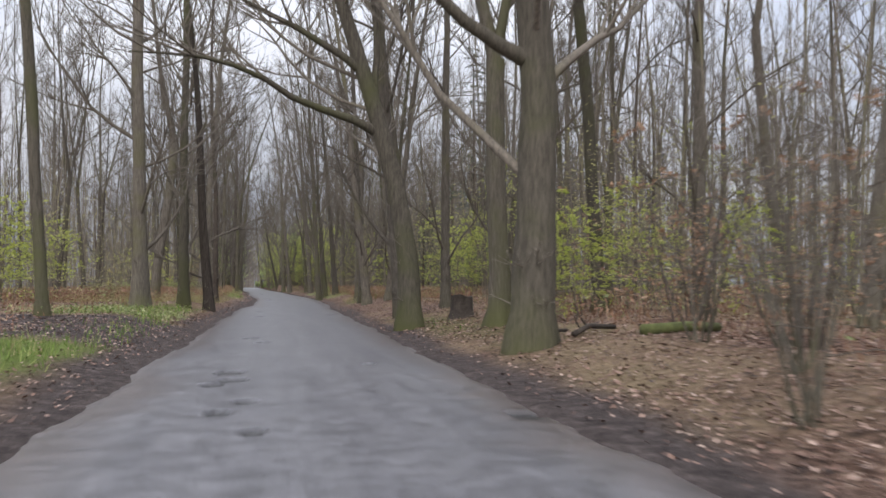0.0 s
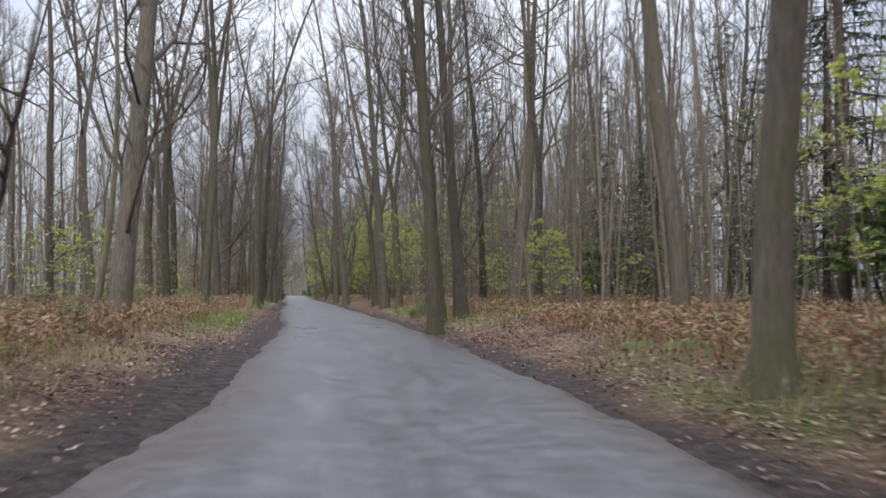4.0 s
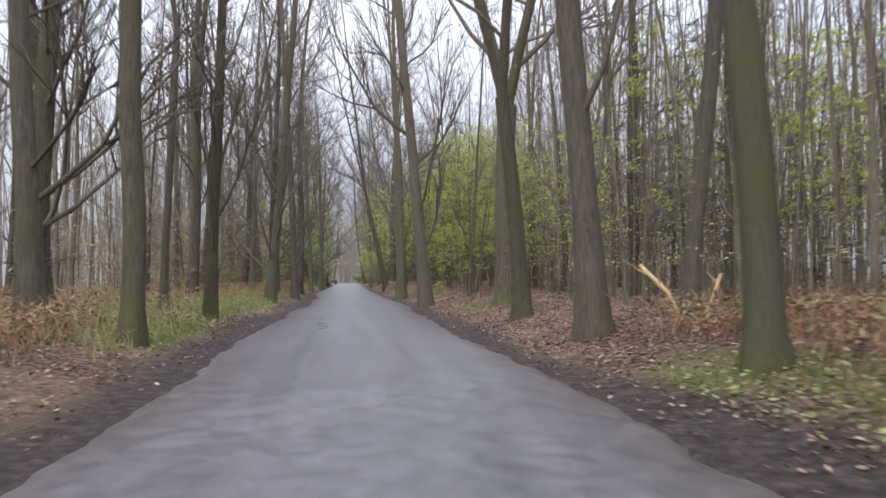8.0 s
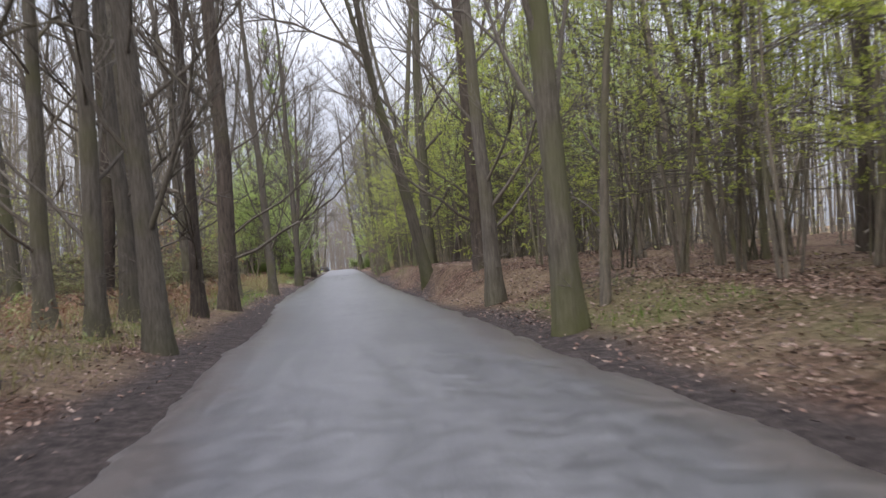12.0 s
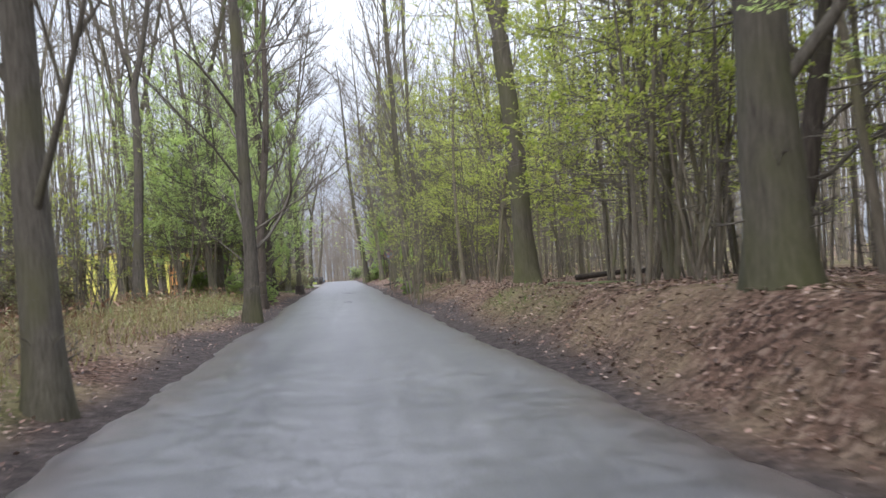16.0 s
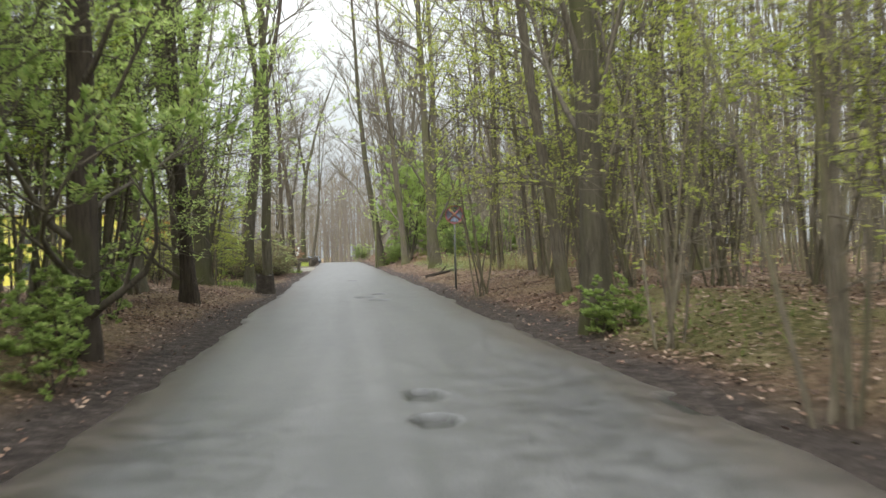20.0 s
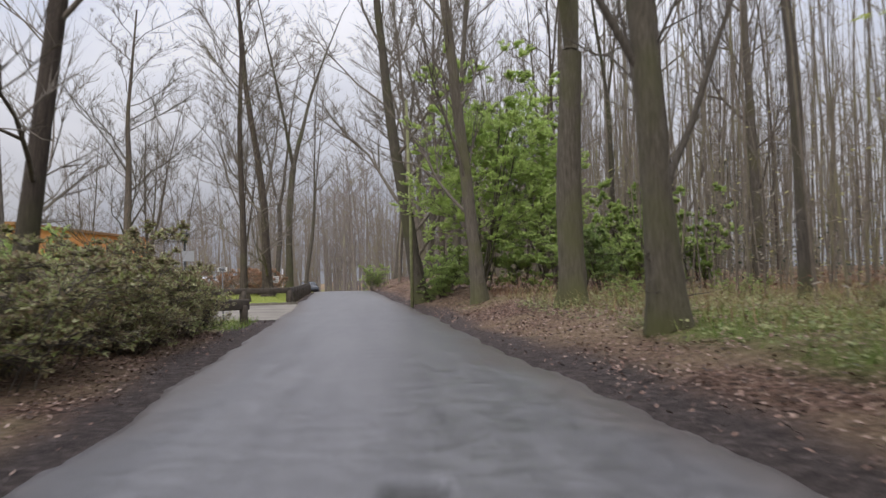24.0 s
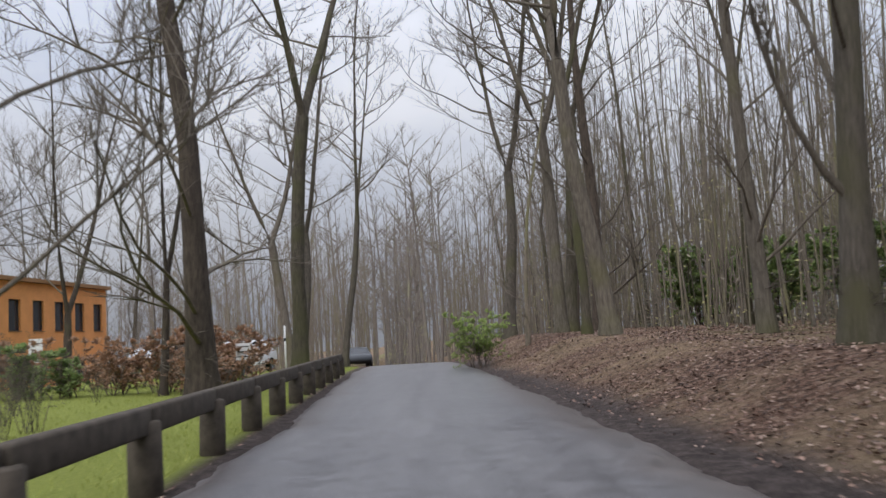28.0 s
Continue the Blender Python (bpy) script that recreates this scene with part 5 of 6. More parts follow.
row("leafy", 105, 3, -1, 4.2, 5.2, 184, 202, 0.9, 1.15, (1, 0))
row("leafy", 102, 5, 1, 5.0, 9.5, 114, 134, 0.65, 0.9, (0,))
for x, y, sc in ((-8.8, 177.6, 0.95), (-9.6, 185.5, 1.0)):
    shrub("leafy", x, y, sc, 1)
row("leafy", 103, 4, -1, 4.8, 9.5, 172, 197, 0.8, 1.1, (1,))
for x, y, sc in ((-1.0, 170.2, 0.8), (-0.9, 175.0, 0.85), (-0.7, 178.8, 0.75), (-1.1, 190.6, 0.85)):
    shrub("hazel", x, y, sc, 0)
for x, y, sc in ((-0.95, 180.6, 0.36), (-0.5, 180.8, 0.3)):
    shrub("holly", x, y, sc, 0)
# left: ivy greens, bushes at the edge
row("sapling", 10, 10, -1, 4.8, 11.0, 199, 208, 0.6, 0.9, (0, 1, 2))
row("holly", 11, 4, -1, 5.2, 8.0, 178, 186, 0.6, 0.9, (0,))
row("sapling", 12, 6, -1, 5.0, 9.0, 172, 186, 0.8, 1.0, (0, 2))
row("bramble", 44, 8, -1, 3.5, 4.1, 214, 221.6, 0.85, 1.0, (0,))
row("bramble", 13, 20, -1, 4.0, 5.4, 208, 223.4, 1.15, 1.45, (0,))
row("bramble", 33, 20, -1, 5.6, 11.0, 207, 224.0, 1.5, 1.9, (0, 0, 1))
row("bramble", 34, 16, -1, 5.6, 14.0, 138, 153, 0.9, 1.3, (0,))
row("bramble", 35, 16, -1, 4.6, 14.0, 44, 92, 0.6, 0.95, (0, 0, 1))
for u, y, sc in ((2.95, 177.4, 0.42), (3.3, 178.8, 0.5), (3.6, 180.6, 0.6), (4.0, 176.0, 0.6), (3.9, 183.0, 0.55)):
    shrub("holly", float(road_x(y)) - u, y, sc, 0)
row("hazel", 37, 10, 1, 5.5, 12.0, 128, 160, 0.9, 1.4, (0, 1))
row("holly", 14, 5, -1, 5.0, 9.0, 203, 216, 0.5, 0.8, (0, 1))
row("hazel", 23, 7, -1, 11.0, 22.0, 196, 222, 0.7, 1.0, (0, 1))
row("bramble", 15, 5, -1, 5.0, 10.0, 132, 156, 0.5, 0.75, (1, 0))
row("bramble", 16, 5, 1, 6.0, 11.0, 204, 222, 0.35, 0.5, (1, 0))
row("holly", 17, 9, 1, 10.0, 24.0, 236, 285, 1.0, 1.6, (1,))
row("holly", 18, 6, 1, 12.0, 24.0, 50, 100, 1.2, 1.8, (1,))

GREEN_TREE = grow_bush("field_maple", 71, 11.0, 9, 0.06, 0.33, (4, 5), LEAF_MAPLE, 36, 0.105, BARK_MOSS, "tall bushy many-stemmed maple in full fresh green leaf", "tree", 0.35, 16)
for i, (x, y, sc, turn) in enumerate(((-0.9, 230.8, 0.76, 0.6), (2.0, 233.4, 0.66, 2.6))):
    ob = GREEN_TREE if i == 0 else copy_thing(GREEN_TREE, Matrix.Identity(4))
    ob.matrix_basis = Matrix.LocRotScale((x, y, float(ground_z(x, y))), Euler((0, 0, turn)), (sc, sc, sc))
    tagged(ob, "", "", "green maples")
IVY_SHRUB = grow_bush("tall_ivy_shrub", 73, 8.5, 5, 0.05, 0.3, (4, 4), LEAF_MAPLE, 12, 0.085, BARK_SLIM, "tall shrub hung with light green ivy leaves", "shrub", 0.3, 16)
for i, (u, y, sc) in enumerate(((6.2, 176.5, 0.95), (5.4, 181.0, 1.0), (7.2, 184.5, 1.1), (4.8, 187.0, 0.8))):
    ob = IVY_SHRUB if i == 0 else copy_thing(IVY_SHRUB, Matrix.Identity(4))
    x = float(road_x(y)) - u
    ob.matrix_basis = Matrix.LocRotScale((x, y, float(ground_z(x, y))), Euler((0, 0, 1.7 * i)), (sc, sc, sc))
    tagged(ob, "", "", "ivy-hung shrubs")
for x, y, sc, k in ((-1.6, 239.6, 0.9, 0), (-1.3, 236.5, 1.0, 0), (-2.55, 234.6, 0.42, 0), (-2.0, 234.3, 0.5, 0), (-2.2, 236.9, 0.6, 0), (-0.6, 232.4, 1.2, 0), (0.4, 230.0, 1.2, 0), (1.3, 227.6, 1.1, 0), (2.6, 229.0, 1.5, 0), (3.6, 226.6, 1.2, 0), (4.6, 230.5, 1.7, 0), (2.0, 225.2, 0.8, 1), (-1.9, 234.6, 0.7, 0), (-1.2, 237.6, 0.8, 0), (5.6, 228.0, 1.5, 0)):
    shrub("holly", x, y, sc, k)
ROUND = grow_bush("round_bush", 72, 2.3, 16, 0.015, 0.55, (4, 3), LEAF_GREEN, 7, 0.07, TWIG, "round olive-green bush at the crest of the lane", "bush", 0.4, 8)
ROUND.location = (-4.5, 265.8, float(ground_z(-4.5, 265.8)))
row("sapling", 41, 7, -1, 3.7, 5.2, 196, 203, 0.55, 0.8, (0, 1))
row("hazel", 42, 5, 1, 4.4, 7.5, 184, 198, 0.7, 1.0, (0, 1))



def grow_spruce(name, seed, height, label):
    random.seed(seed)
    top = new(name)
    trunk, boughs, needles = Soup(), Soup(), Soup()
    pts = polyline(Vector((0, 0, -0.3)), Vector((0, 0, 1)), height, 8, 0.015, 0.0)
    trunk.tube(pts, [0.17 * (1 - 0.115 * i) for i in range(9)], 9)
    for k in range(95):
        t = 0.16 + 0.83 * (k / 95)
        p, d = along(pts, t)
        w = away() + Vector((0, 0, rnd(-0.25, 0.15)))
        length = (1 - t) * 3.4 * rnd(0.7, 1.1) + 0.35
        b = polyline(p, w, length, 4, 0.08, -0.02)
        boughs.tube(b, [0.03 * (1 - t * 0.6), 0.022, 0.015, 0.009, 0.004], 3)
        for j in range(int(26 + 46 * (1 - t))):
            q, dd = along(b, rnd(0.12, 1.0))
            a = (dd + away() * 0.8 + Vector((0, 0, rnd(-0.5, 0.05)))).normalized()
            needles.leaf(q, a, a.cross(Vector((rnd(-.3, .3), rnd(-.3, .3), 1))).normalized(), rnd(0.12, 0.30), 0.05)
    part("trunk", trunk, BARK_DARK, top)
    part("branchwork", boughs, TWIG, top)["kind"] = "stuff"
    part("foliage", needles, NEEDLE, top, "", False)["kind"] = "stuff"
    return tagged(top, label, "conifer")


SPRUCE = [grow_spruce("spruce_tree", 75, 15, "dark green spruce standing among bare trees"), grow_spruce("spruce_tree", 76, 11, "smaller dark spruce in the shade of the wood")]
random.seed(77)
firs = [(rnd(13, 30), rnd(52, 120), rnd(0.8, 1.25)) for _ in range(16)] + [(rnd(12, 26), rnd(252, 300), rnd(0.5, 0.8)) for _ in range(6)] + [(13.5, 62, 1.25), (15.5, 66, 1.2), (11.0, 69, 0.55), (12.5, 74, 0.6), (17.0, 72, 0.75), (18.0, 61, 0.8), (22.0, 66, 0.9), (15.0, 80, 0.7)]
for i, (u, y, s) in enumerate(firs):
    src = SPRUCE[i % 2]
    ob = src if i < 2 else copy_thing(src, Matrix.Identity(4))
    x = float(road_x(y)) + u
    ob.matrix_basis = Matrix.LocRotScale((x, y, float(ground_z(x, y))), Euler((0, 0, i * 1.3)), (s, s, s))
    tagged(ob, "", "", "spruces in the wood")


# ---- small things on the forest floor ----
def stump(x, y, r, h, label):
    random.seed(int(x * 71 + y))
    top = new("tree_stump")
    top.location = (x, y, float(ground_z(x, y)))
    s, n, rings = Soup(), 14, 6
    base = len(s.v)
    for i in range(rings):
        t = i / (rings - 1)
        for j in range(n):
            a = 2 * math.pi * j / n
            rr = r * (1.0 + 0.45 * (1 - t) ** 3) * (1 + 0.08 * math.sin(5 * a) + rnd(-0.04, 0.04))
            s.v.append(Vector((rr * math.cos(a), rr * math.sin(a), -0.12 + (h + 0.12) * t + (rnd(-0.05, 0.06) if i == rings - 1 else 0))))
    for i in range(rings - 1):
        for j in range(n):
            p, q = base + i * n + j, base + i * n + (j + 1) % n
            s.f.append((p, q, q + n, p + n))
    part("body", s, STUMP_WOOD, top)
    c = Soup()
    c.v = [Vector((0, 0, h - 0.04))] + [Vector(s.v[base + (rings - 1) * n + j]) - Vector((0, 0, 0.012)) for j in range(n)]
    c.f = [(0, 1 + j, 1 + (j + 1) % n) for j in range(n)]
    part("cut_top", c, STUMP_WOOD, top, "rotten cut surface")
    return tagged(top, label, "stump")


stump(4.9, 22.75, 0.28, 0.52, "dark rotten tree stump standing in leaf litter")
stump(-6.9, 196.1, 0.26, 0.55, "dark rotten stump at the muddy road edge")


def log(name, pts, r, mat, label, category="log", twigs=0):
    random.seed(int(pts[0][0] * 53 + pts[0][1] * 7))
    s = Soup()
    a, b = Vector(pts[0]), Vector(pts[-1])
    line = [Vector(p) for p in pts]
    s.tube(line, [r * (1 - 0.35 * i / len(line)) for i in range(len(line))], 9, True)
    top = new(name)
    part("trunk", s, mat, top)
    if twigs:
        t = Soup()
        for k in range(twigs):
            p, d = along(line, rnd(0.15, 0.95))
            sprout(t, p, d * 0.6 + away() * 0.7 + Vector((0, 0, rnd(0.1, 0.9))), (b - a).length * rnd(0.2, 0.45), r * 0.45, 2, (0, 0, 2), 0.0)
        part("side_branches", t, mat, top)["kind"] = "stuff"
    return tagged(top, label, category)


def gp(x, y, h=0.0):
    return (x, y, float(floor_z(np.array([x - float(road_x(y))]), np.array([x]), np.array([y]))[0]) + h)


log("fallen_log", [gp(5.2, 11.9, 0.08), gp(5.9, 12.0, 0.1), gp(6.6, 12.3, 0.08)], 0.09, MOSS, "short fallen log covered in green moss")
log("fallen_branch", [gp(4.7, 13.4, 0.05), gp(5.1, 13.8, 0.12), gp(5.6, 13.9, 0.06)], 0.05, STUMP_WOOD, "dead branch lying in brown leaves", "branch", 3)
log("fallen_branch", [gp(3.9, 14.2, 0.04), gp(4.5, 14.6, 0.08), gp(5.0, 14.6, 0.05)], 0.04, STUMP_WOOD, "dead branch lying in brown leaves", "branch", 2)
log("broken_branch", [gp(4.9, 89.8, 0.02), gp(4.75, 90.0, 0.5), gp(4.4, 90.3, 1.0)], 0.042, PALE_WOOD, "splintered pale broken branch sticking up from the verge", "branch", 3)
log("broken_branch", [gp(5.3, 90.1, 0.02), gp(5.5, 90.1, 0.4), gp(5.6, 90.0, 0.8)], 0.035, PALE_WOOD, "splintered pale broken branch sticking up from the verge", "branch", 2)
log("fallen_branch", [gp(5.0, 70.0, 0.06), gp(5.8, 70.8, 0.12), gp(6.9, 71.2, 0.1)], 0.06, STUMP_WOOD, "dead branch lying in brown leaves", "branch", 4)
log("fallen_log", [gp(9.5, 61.0, 0.12), gp(11.0, 61.5, 0.5), gp(13.0, 62.4, 1.0)], 0.11, MOSS, "leaning mossy fallen trunk in the bracken", "log", 2)
log("fallen_branch", [gp(2.0, 113.8, 0.04), gp(2.6, 114.2, 0.08), gp(3.1, 114.6, 0.05)], 0.02, PALE_WOOD, "thin pale stick on the road verge", "branch", 1)
log("fallen_log", [gp(3.0, 164.5, 0.1), gp(4.6, 165.6, 0.2), gp(6.2, 166.0, 0.12)], 0.08, STUMP_WOOD, "dead trunk lying across the leafy bank", "log", 4)
log("fallen_log", [gp(-9.2, 149.0, 0.05), gp(-8.4, 150.0, 0.1), gp(-7.6, 150.6, 0.06)], 0.06, STUMP_WOOD, "dead branch on the grassy verge", "branch", 3)
log("fallen_log", [gp(-1.55, 204.9, 0.03), gp(-0.9, 205.15, 0.05), gp(-0.25, 205.3, 0.03)], 0.085, STUMP_WOOD, "dark rotten log lying at the road edge", "log", 2)
log("fallen_branch", [gp(5.6, 207.5, 0.06), gp(6.4, 208.4, 0.1), gp(7.2, 208.6, 0.06)], 0.09, STUMP_WOOD, "rotten log beside the lane", "log", 2)


def moss_patch(x, y, r):
    random.seed(int(x * 17 + y * 5))
    s, n = Soup(), 12
    s.v = [Vector((0, 0, 0.07))]
    for ring, (k, z) in enumerate(((0.45, 0.06), (0.8, 0.035), (1.0, -0.03))):
        s.v += [Vector((r * k * rnd(0.8, 1.2) * math.cos(6.283 * j / n) * 1.5, r * k * rnd(0.8, 1.2) * math.sin(6.283 * j / n), z)) for j in range(n)]
    s.f = [(0, 1 + j, 1 + (j + 1) % n) for j in range(n)]
    for ring in (0, 1):
        for j in range(n):
            p, q = 1 + ring * n + j, 1 + ring * n + (j + 1) % n
            s.f.append((p, p + n, q + n, q))
    ob = new("moss_patch", s.mesh("moss_patch", MOSS))
    ob.location = gp(x, y)
    return tagged(ob, "yellow-green cushion of moss on the verge", "moss", "moss cushions")


for x, y, r in ((5.6, 52.0, 0.4), (5.2, 53.0, 0.3), (4.1, 81.5, 0.45), (4.5, 82.5, 0.35), (4.8, 80.6, 0.4), (1.6, 160.0, 0.35), (2.2, 159.0, 0.4), (4.0, 98.5, 0.3), (2.8, 158.2, 0.4)):
    moss_patch(x, y, r)


# ---- the no-stopping sign ----
def disc(s, r, y0, y1, n=28):
    b = len(s.v)
    for yv in (y0, y1):
        s.v += [Vector((r * math.cos(6.28319 * j / n), yv, r * math.sin(6.28319 * j / n))) for j in range(n)]
    s.f += [(b + j, b + (j + 1) % n, b + n + (j + 1) % n, b + n + j) for j in range(n)]
    s.f += [tuple(b + j for j in range(n)), tuple(b + 2 * n - 1 - j for j in range(n))]


def post(s, x, y, z0, z1, r, n=10):
    s.tube([Vector((x, y, z0)), Vector((x, y, z1))], [r, r], n, True)


no_stop = new("traffic_sign")
no_stop.matrix_basis = pose(-1.35, 194.9, float(ground_z(-1.35, 194.9)), 0, 0, -6)
s = Soup(); post(s, 0, 0.04, -0.3, 2.45, 0.03); part("post", s, STEEL, no_stop, "galvanised round post")
s = Soup(); disc(s, 0.27, -0.004, 0.012); plate = part("plate", s, SIGN_RED, no_stop, "red-rimmed round plate"); plate.location = (0, 0, 2.15)
s = Soup(); disc(s, 0.225, -0.010, -0.005); face = part("face", s, SIGN_BLUE, plate, "blue sign face")
for turn in (45, -45):
    s = Soup(); s.box(-0.22, -0.016, -0.026, 0.22, -0.011, 0.026)
    bar = part("bar", s, SIGN_RED, plate, "red diagonal bar"); bar.rotation_euler = (0, radians(turn), 0); bar.location = (0, -0.001 if turn < 0 else 0, 0)
tagged(no_stop, "round red-rimmed blue no-stopping sign on a post among shrubs", "sign")

# ---- paved yard, kerb, low timber fence ----
s = Soup()
nx, ny = 40, 24
for j in range(ny + 1):
    for i in range(nx + 1):
        f, g = i / nx, j / ny
        x0 = -2.0 - 16 * f
        y0 = 225.2 - 1.2 * f + 0.25 * noise2(x0, 3.0, 1.3)
        xx = float(road_x(232)) + x0
        far = max(y0 + 0.5, 238.7 - 0.8 * max(0.0, -8.3 - xx))
        y = y0 + (far - y0) * g
        xx = float(road_x(y)) + x0
        s.v.append(Vector((xx, y, float(ground_z(xx, y)) + 0.014 + 0.006 * noise2(xx, y, 0.6))))
for j in range(ny):
    for i in range(nx):
        p = j * (nx + 1) + i
        s.f.append((p + 1, p, p + nx + 1, p + nx + 2))
tagged(new("yard_pavement", s.mesh("yard_pavement", APRON)), "pale sandy concrete yard beside the lane", "pavement", "", "structure")

random.seed(90)
kerb = new("kerb")
tagged(kerb, "low weathered kerb stones edging the lawn", "kerb", "", "structure")
for k in range(20):
    s = Soup(); s.box(0.01, -0.06, -0.15, 0.99, 0.06, 0.11)
    st = part("kerb_stone", s, KERB, kerb, "", False)
    x = -8.0 - (k + 1) * 0.781
    st.matrix_basis = pose(x, 238.85 - 0.8 * (-8.3 - x), float(ground_z(x, 236)) + rnd(-0.01, 0.01), 0, 0, 38.66 + rnd(-1, 1))


def fence_post(parent, x, y, h=0.62, w=0.15):
    s = Soup()
    s.tube([Vector((0, 0, -0.3)), Vector((0, 0, h * 0.5)), Vector((0, 0, h - 0.02)), Vector((0, 0, h))], [w, w * 0.98, w * 0.97, w * 0.8], 9, True)
    p = part("fence_post", s, FENCE_WOOD, parent)
    p.matrix_basis = pose(x, y, float(ground_z(x, y)), rnd(-2, 2), rnd(-2, 2), rnd(0, 90))


def fence_rail(parent, a, b, z, hh=0.12, tt=0.07):
    a, b = Vector((*a, float(ground_z(*a)) + z)), Vector((*b, float(ground_z(*b)) + z))
    d = b - a
    s = Soup(); s.box(0, -tt, -hh, d.length, tt, hh)
    r = part("rail", s, FENCE_WOOD, parent)
    r.matrix_basis = Matrix.Translation(a) @ d.to_track_quat("X", "Z").to_matrix().to_4x4()
    bevelled(r, 0.03)


fence = new("timber_fence")
tagged(fence, "low dark weathered post-and-rail timber fence round the lawn", "fence")
front = [(-8.35 - 1.8 * k, 239.5 - 1.44 * k) for k in range(7)]
side = [(-8.35, 239.5)] + [(float(road_x(239.5 + 2.6 * k)) - 2.5, 239.5 + 2.6 * k) for k in range(1, 11)]
for x, y in front + side[1:]:
    fence_post(fence, x, y)
for line in (front, side):
    for a, b in zip(line, line[1:]):
        fence_rail(fence, a, b, 0.62)

barrier = new("timber_barrier")
tagged(barrier, "short dark timber barrier half hidden by brambles", "barrier")
for x, y in ((-8.75, 222.2), (-8.0, 223.2)):
    fence_post(barrier, x, y, 0.5, 0.11)
fence_rail(barrier, (-8.85, 222.05), (-7.9, 223.35), 0.52, 0.14, 0.06)

s = Soup(); post(s, 0, 0, -0.2, 1.75, 0.035)
marker = tagged(new("marker_post"), "slim white marker post at the end of the fence", "post")
marker.location = (-11.3, 266.0, float(ground_z(-11.3, 266.0)))
part("post", s, SIGN_WHITE, marker)
s = Soup(); post(s, 0, 0, 1.2, 1.32, 0.038)
part("band", s, IRON, marker, "dark band")

# mossy pole in front of the green maple
pole = new("timber_pole")
pole.location = (-3.28, 231.85, float(ground_z(-3.28, 231.85)))
s = Soup(); s.tube([Vector((0, 0, -0.4)), Vector((0.02, 0, 3)), Vector((-0.03, 0, 7.5))], [0.065, 0.06, 0.05], 10, True)
part("shaft", s, POLE, pole)
tagged(pole, "slim green mossy pole standing before the maple", "pole")


# ---- lamp and boards by the yard ----
lamp = new("park_lamp")
lamp.location = (-12.8, 239.3, float(ground_z(-12.8, 239.3)))
s = Soup(); s.tube([Vector((0, 0, -0.2)), Vector((0, 0, 0.5)), Vector((0, 0, 0.52)), Vector((0, 0, 2.75))], [0.075, 0.07, 0.045, 0.04], 10, True); part("post", s, IRON, lamp)
s = Soup(); s.tube([Vector((0, 0, 2.75)), Vector((0, 0, 2.82)), Vector((0, 0, 3.1))], [0.07, 0.13, 0.17], 10, True); part("lantern", s, GLASS, lamp, "unlit glass lantern")
s = Soup(); s.tube([Vector((0, 0, 3.1)), Vector((0, 0, 3.14)), Vector((0, 0, 3.3))], [0.24, 0.23, 0.05], 12, True); part("cap", s, IRON, lamp)
tagged(lamp, "black park lamp post with a capped lantern", "lamp")


def board(name, x, y, turn, w, h, zc, label, bars, mat):
    top = new(name)
    top.matrix_basis = pose(x, y, float(ground_z(x, y)), 0, 0, turn)
    s = Soup(); post(s, 0, 0.02, -0.3, zc + h / 2, 0.018); part("post", s, STEEL, top)
    s = Soup(); s.box(-w / 2, -0.012, -h / 2, w / 2, 0.0, h / 2); pl = part("panel", s, mat, top, "", False); pl.location = (0, 0, zc)
    for k in range(bars):
        s = Soup(); s.box(-w * 0.38, -0.018, -0.012, w * (0.38 - 0.1 * (k % 2)), -0.0125, 0.012)
        b = part("text_bar", s, IRON, pl, "dark bar of writing", False); b.location = (0, 0, h * (0.3 - 0.6 * k / max(1, bars - 1)))
    return tagged(top, label, "sign")


board("notice_board", -11.13, 231.87, 12, 0.4, 0.36, 2.0, "grey notice board on a post by the yard", 0, SIGN_GREY)
board("notice_board", -9.0, 226.1, 12, 0.27, 0.13, 1.45, "small white sign with lines of small writing on a post", 3, SIGN_WHITE)
board("notice_board", -10.76, 256.73, 10, 0.36, 0.42, 0.98, "small white framed notice on a post by the lawn", 3, SIGN_WHITE)
board("notice_board", -21.0, 268.0, 10, 0.5, 0.9, 1.4, "upright cream sign beyond the hedge", 2, SIGN_WHITE)

# ---- hedges by the lawn ----
HEDGE = [grow_bush("beech_hedge", 95, 1.35, 9, 0.015, 0.8, (4, 3), LEAF_COPPER, 3, 0.08, TWIG, "clipped hedge with withered copper leaves", "hedge", 0.5, 6),
         grow_bush("green_hedge", 96, 1.3, 9, 0.015, 0.8, (4, 3), LEAF_DARK, 4, 0.08, TWIG, "dark green hedge bush by the lawn", "hedge", 0.5, 6)]
random.seed(97)
plots = [(-11.2 - 0.3 * k, 255.0 + 1.8 * k, 0) for k in range(6)] + [(-12 - 1.3 * k, 258 + 0.2 * k, 1 if k in (3, 4, 7) else 0) for k in range(15)] + [(-13.5 - 1.7 * k, 262 + 0.1 * k, 0) for k in range(8)]
for i, (x, y, k) in enumerate(plots):
    src = HEDGE[k]
    ob = src if src.name not in USED else copy_thing(src, Matrix.Identity(4))
    USED.add(src.name)
    sc = rnd(1.2, 1.65)
    ob.matrix_basis = Matrix.LocRotScale((x, y, float(ground_z(x, y))), Euler((0, 0, rnd(0, 6))), (sc, sc, sc))
    tagged(ob, "", "", "hedges by the lawn")


# ---- the orange building ----
building = new("office_building")
tagged(building, "two-storey orange rendered flat-roofed building with tall dark windows", "building")


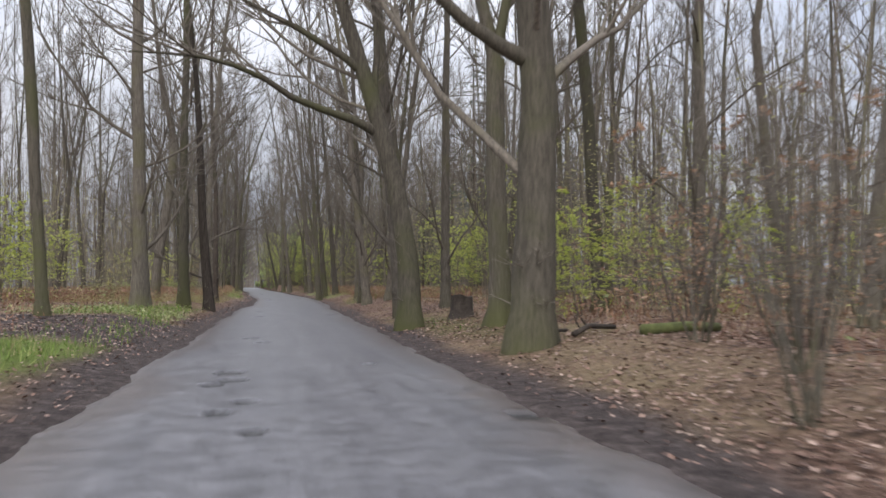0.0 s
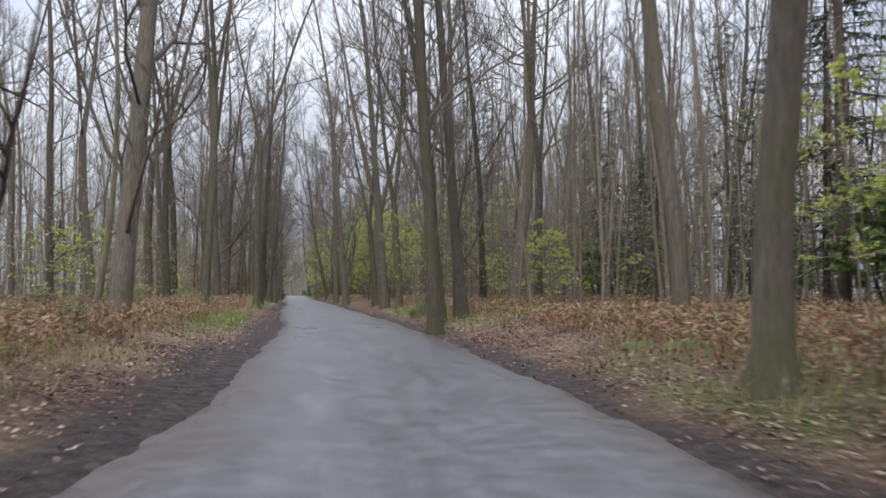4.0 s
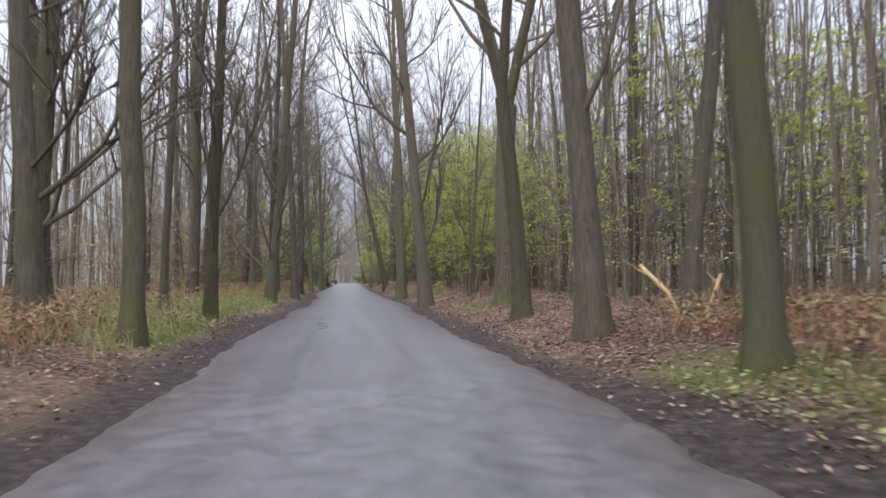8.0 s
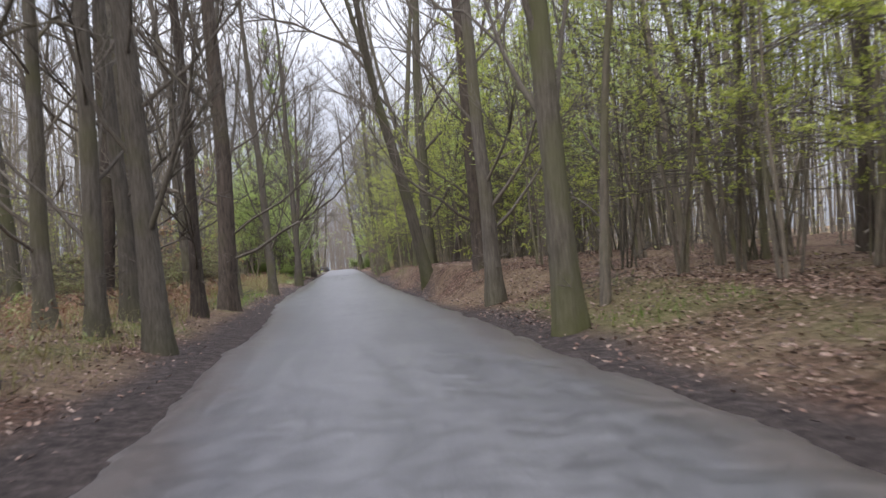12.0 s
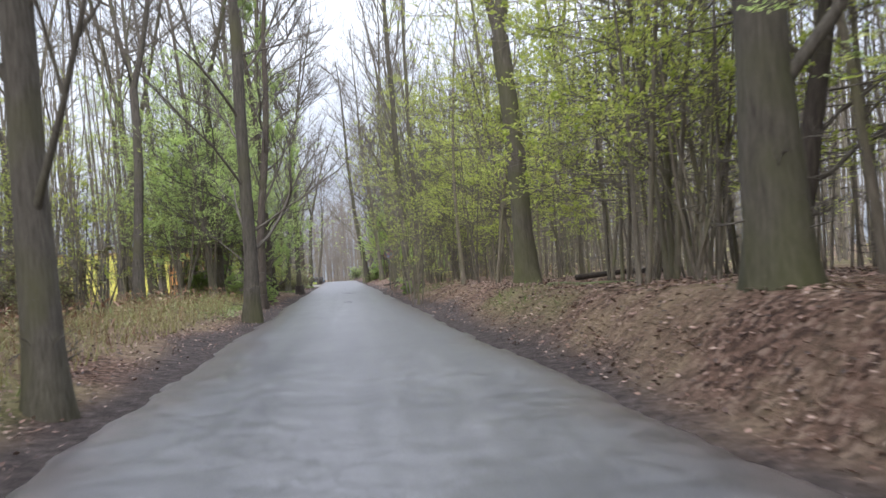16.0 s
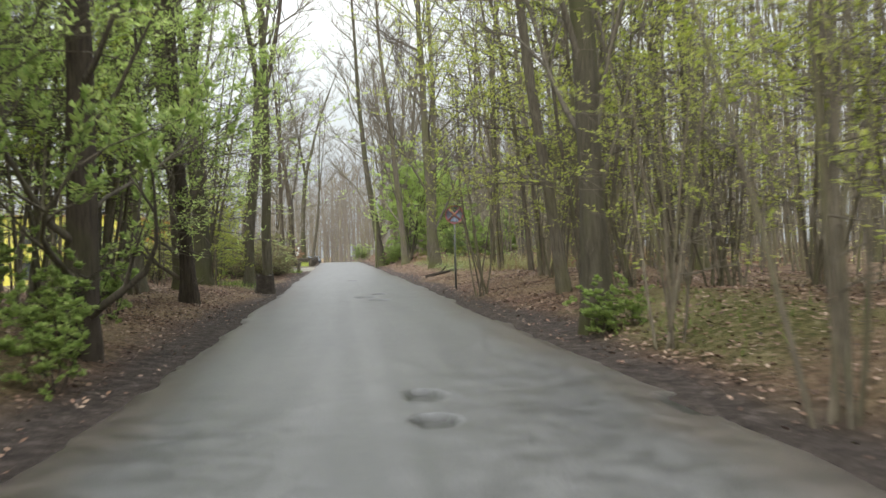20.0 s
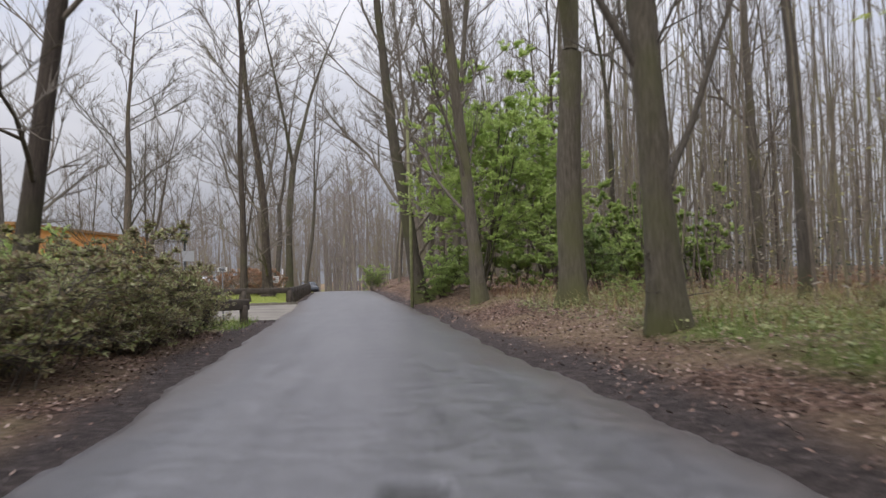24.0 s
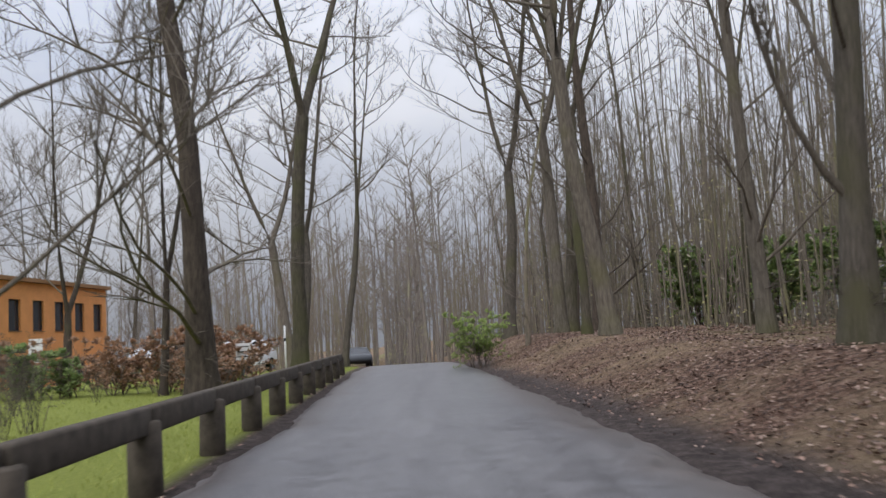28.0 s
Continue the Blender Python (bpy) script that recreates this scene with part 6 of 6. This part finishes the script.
def wall_run(a, b, z0, z1, mat, columns, rows_z):
    a, b = Vector((*a, 0)), Vector((*b, 0))
    length = (b - a).length
    m = pose(a.x, a.y, 0, 0, 0, math.degrees(math.atan2((b - a).y, (b - a).x)))
    pitch, ww = length / columns, 1.15
    s = Soup()
    zs = [z0] + [v for r in rows_z for v in r] + [z1]
    for i in range(columns):
        x0, x1, c = i * pitch, (i + 1) * pitch, (i + 0.5) * pitch
        s.box(x0, 0, z0, c - ww / 2, 0.35, z1)
        s.box(c + ww / 2, 0, z0, x1, 0.35, z1)
        for k in range(0, len(zs), 2):
            s.box(c - ww / 2, 0, zs[k], c + ww / 2, 0.35, zs[k + 1])
    wall = part("wall", s, mat, building, "", False)
    wall.matrix_basis = m
    for i in range(columns):
        c = (i + 0.5) * pitch
        for lo, hi in rows_z:
            g = Soup(); g.box(c - ww / 2, 0.16, lo, c + ww / 2, 0.18, hi)
            win = part("window", g, GLASS, building, "dark window", False)
            win.matrix_basis = m
            f = Soup()
            for q in ((c - ww / 2, lo, c - ww / 2 + 0.06, hi), (c + ww / 2 - 0.06, lo, c + ww / 2, hi), (c - ww / 2 + 0.06, lo, c + ww / 2 - 0.06, lo + 0.07), (c - ww / 2 + 0.06, hi - 0.07, c + ww / 2 - 0.06, hi)):
                f.box(q[0], 0.12, q[1], q[2], 0.158, q[3])
            part("frame", f, IRON, win, "dark window frame", False)
            sl = Soup(); sl.box(c - ww / 2 - 0.04, -0.05, lo - 0.05, c + ww / 2 + 0.04, 0.12, lo - 0.002)
            part("sill", sl, ROOF_EDGE, win, "", False)


ROWS = [(-0.9, 0.9), (2.7, 4.4)]
wall_run((-29.8, 264.0), (-27.4, 292.4), -2.8, 5.35, ORANGE, 12, ROWS)
wall_run((-48.0, 256.0), (-29.8, 264.0), -2.8, 5.35, YELLOW, 8, ROWS)
s = Soup()
corners = [Vector(p) for p in ((-29.5, 263.8, 5.36), (-27.1, 292.6, 5.36), (-45.0, 300.0, 5.36), (-48.3, 255.8, 5.36))]
s.v = corners + [c + Vector((0, 0, 0.22)) for c in corners]
s.f = [(3, 2, 1, 0), (4, 5, 6, 7), (0, 1, 5, 4), (1, 2, 6, 5), (2, 3, 7, 6), (3, 0, 4, 7)]
part("roof", s, ROOF_EDGE, building, "flat roof slab with a metal edge", False)
s = Soup()
s.v = [Vector(p) for p in ((-27.4, 292.4, -2.8), (-45, 299.8, -2.8), (-45, 299.8, 5.35), (-27.4, 292.4, 5.35), (-48, 256, -2.8), (-48, 256, 5.35))]
s.f = [(0, 1, 2, 3), (1, 4, 5, 2)]
part("rear_wall", s, ORANGE, building, "", False)


# ---- parked cars beyond the lawn ----
def car(x, y, turn, paint, label):
    top = new("parked_car")
    top.matrix_basis = pose(x, y, float(ground_z(x, y)), 0, 0, turn)
    prof = [(-2.1, 0.35), (-2.15, 0.75), (-1.95, 0.95), (-1.2, 1.02), (-0.55, 1.42), (0.9, 1.46), (1.65, 1.05), (2.05, 0.92), (2.12, 0.35)]
    s = Soup()
    n = len(prof)
    for yv, k in ((-0.86, 0.93), (-0.78, 1.0), (0.78, 1.0), (0.86, 0.93)):
        s.v += [Vector((px, yv * (1 if pz < 1.1 else 0.82), 0.35 + (pz - 0.35) * k)) for px, pz in prof]
    for r in range(3):
        s.f += [(r * n + j, r * n + j + 1, (r + 1) * n + j + 1, (r + 1) * n + j) for j in range(n - 1)]
    s.f += [tuple(n - 1 - j for j in range(n)), tuple(3 * n + j for j in range(n)), (0, n, 2 * n, 3 * n), (n - 1, 4 * n - 1, 3 * n - 1, 2 * n - 1)]
    part("body", s, paint, top)
    for sy in (-1, 1):
        g = Soup(); g.v = [Vector((px, sy * 0.745, pz)) for px, pz in ((-1.0, 1.04), (-0.5, 1.36), (0.85, 1.39), (1.4, 1.06))]; g.f = [(0, 1, 2, 3)]
        part("side_window", g, GLASS, top, "", False)
        for wx in (-1.3, 1.3):
            w = Soup(); disc(w, 0.31, -0.1, 0.1, 18)
            wheel = part("wheel", w, RUBBER, top); wheel.location = (wx, sy * 0.80, 0.31)
            d = Soup(); disc(d, 0.19, -0.105 if sy < 0 else 0.1005, -0.1005 if sy < 0 else 0.105, 14); part("rim", d, STEEL, wheel)
        l = Soup(); l.box(2.05, sy * 0.6 - 0.14, 0.72, 2.13, sy * 0.6 + 0.14, 0.86); part("tail_lamp", l, RED_LAMP, top, "red tail lamp", False)
    return tagged(top, label, "car", "parked cars")


car(-14.6, 274.0, 80, CAR_WHITE, "white parked car half hidden behind the hedge")
car(-19.0, 276.0, 75, CAR_SILVER, "silver parked car half hidden behind the hedge")
car(-11.6, 297.0, 100, CAR_GREY, "dark parked car standing beyond the crest")
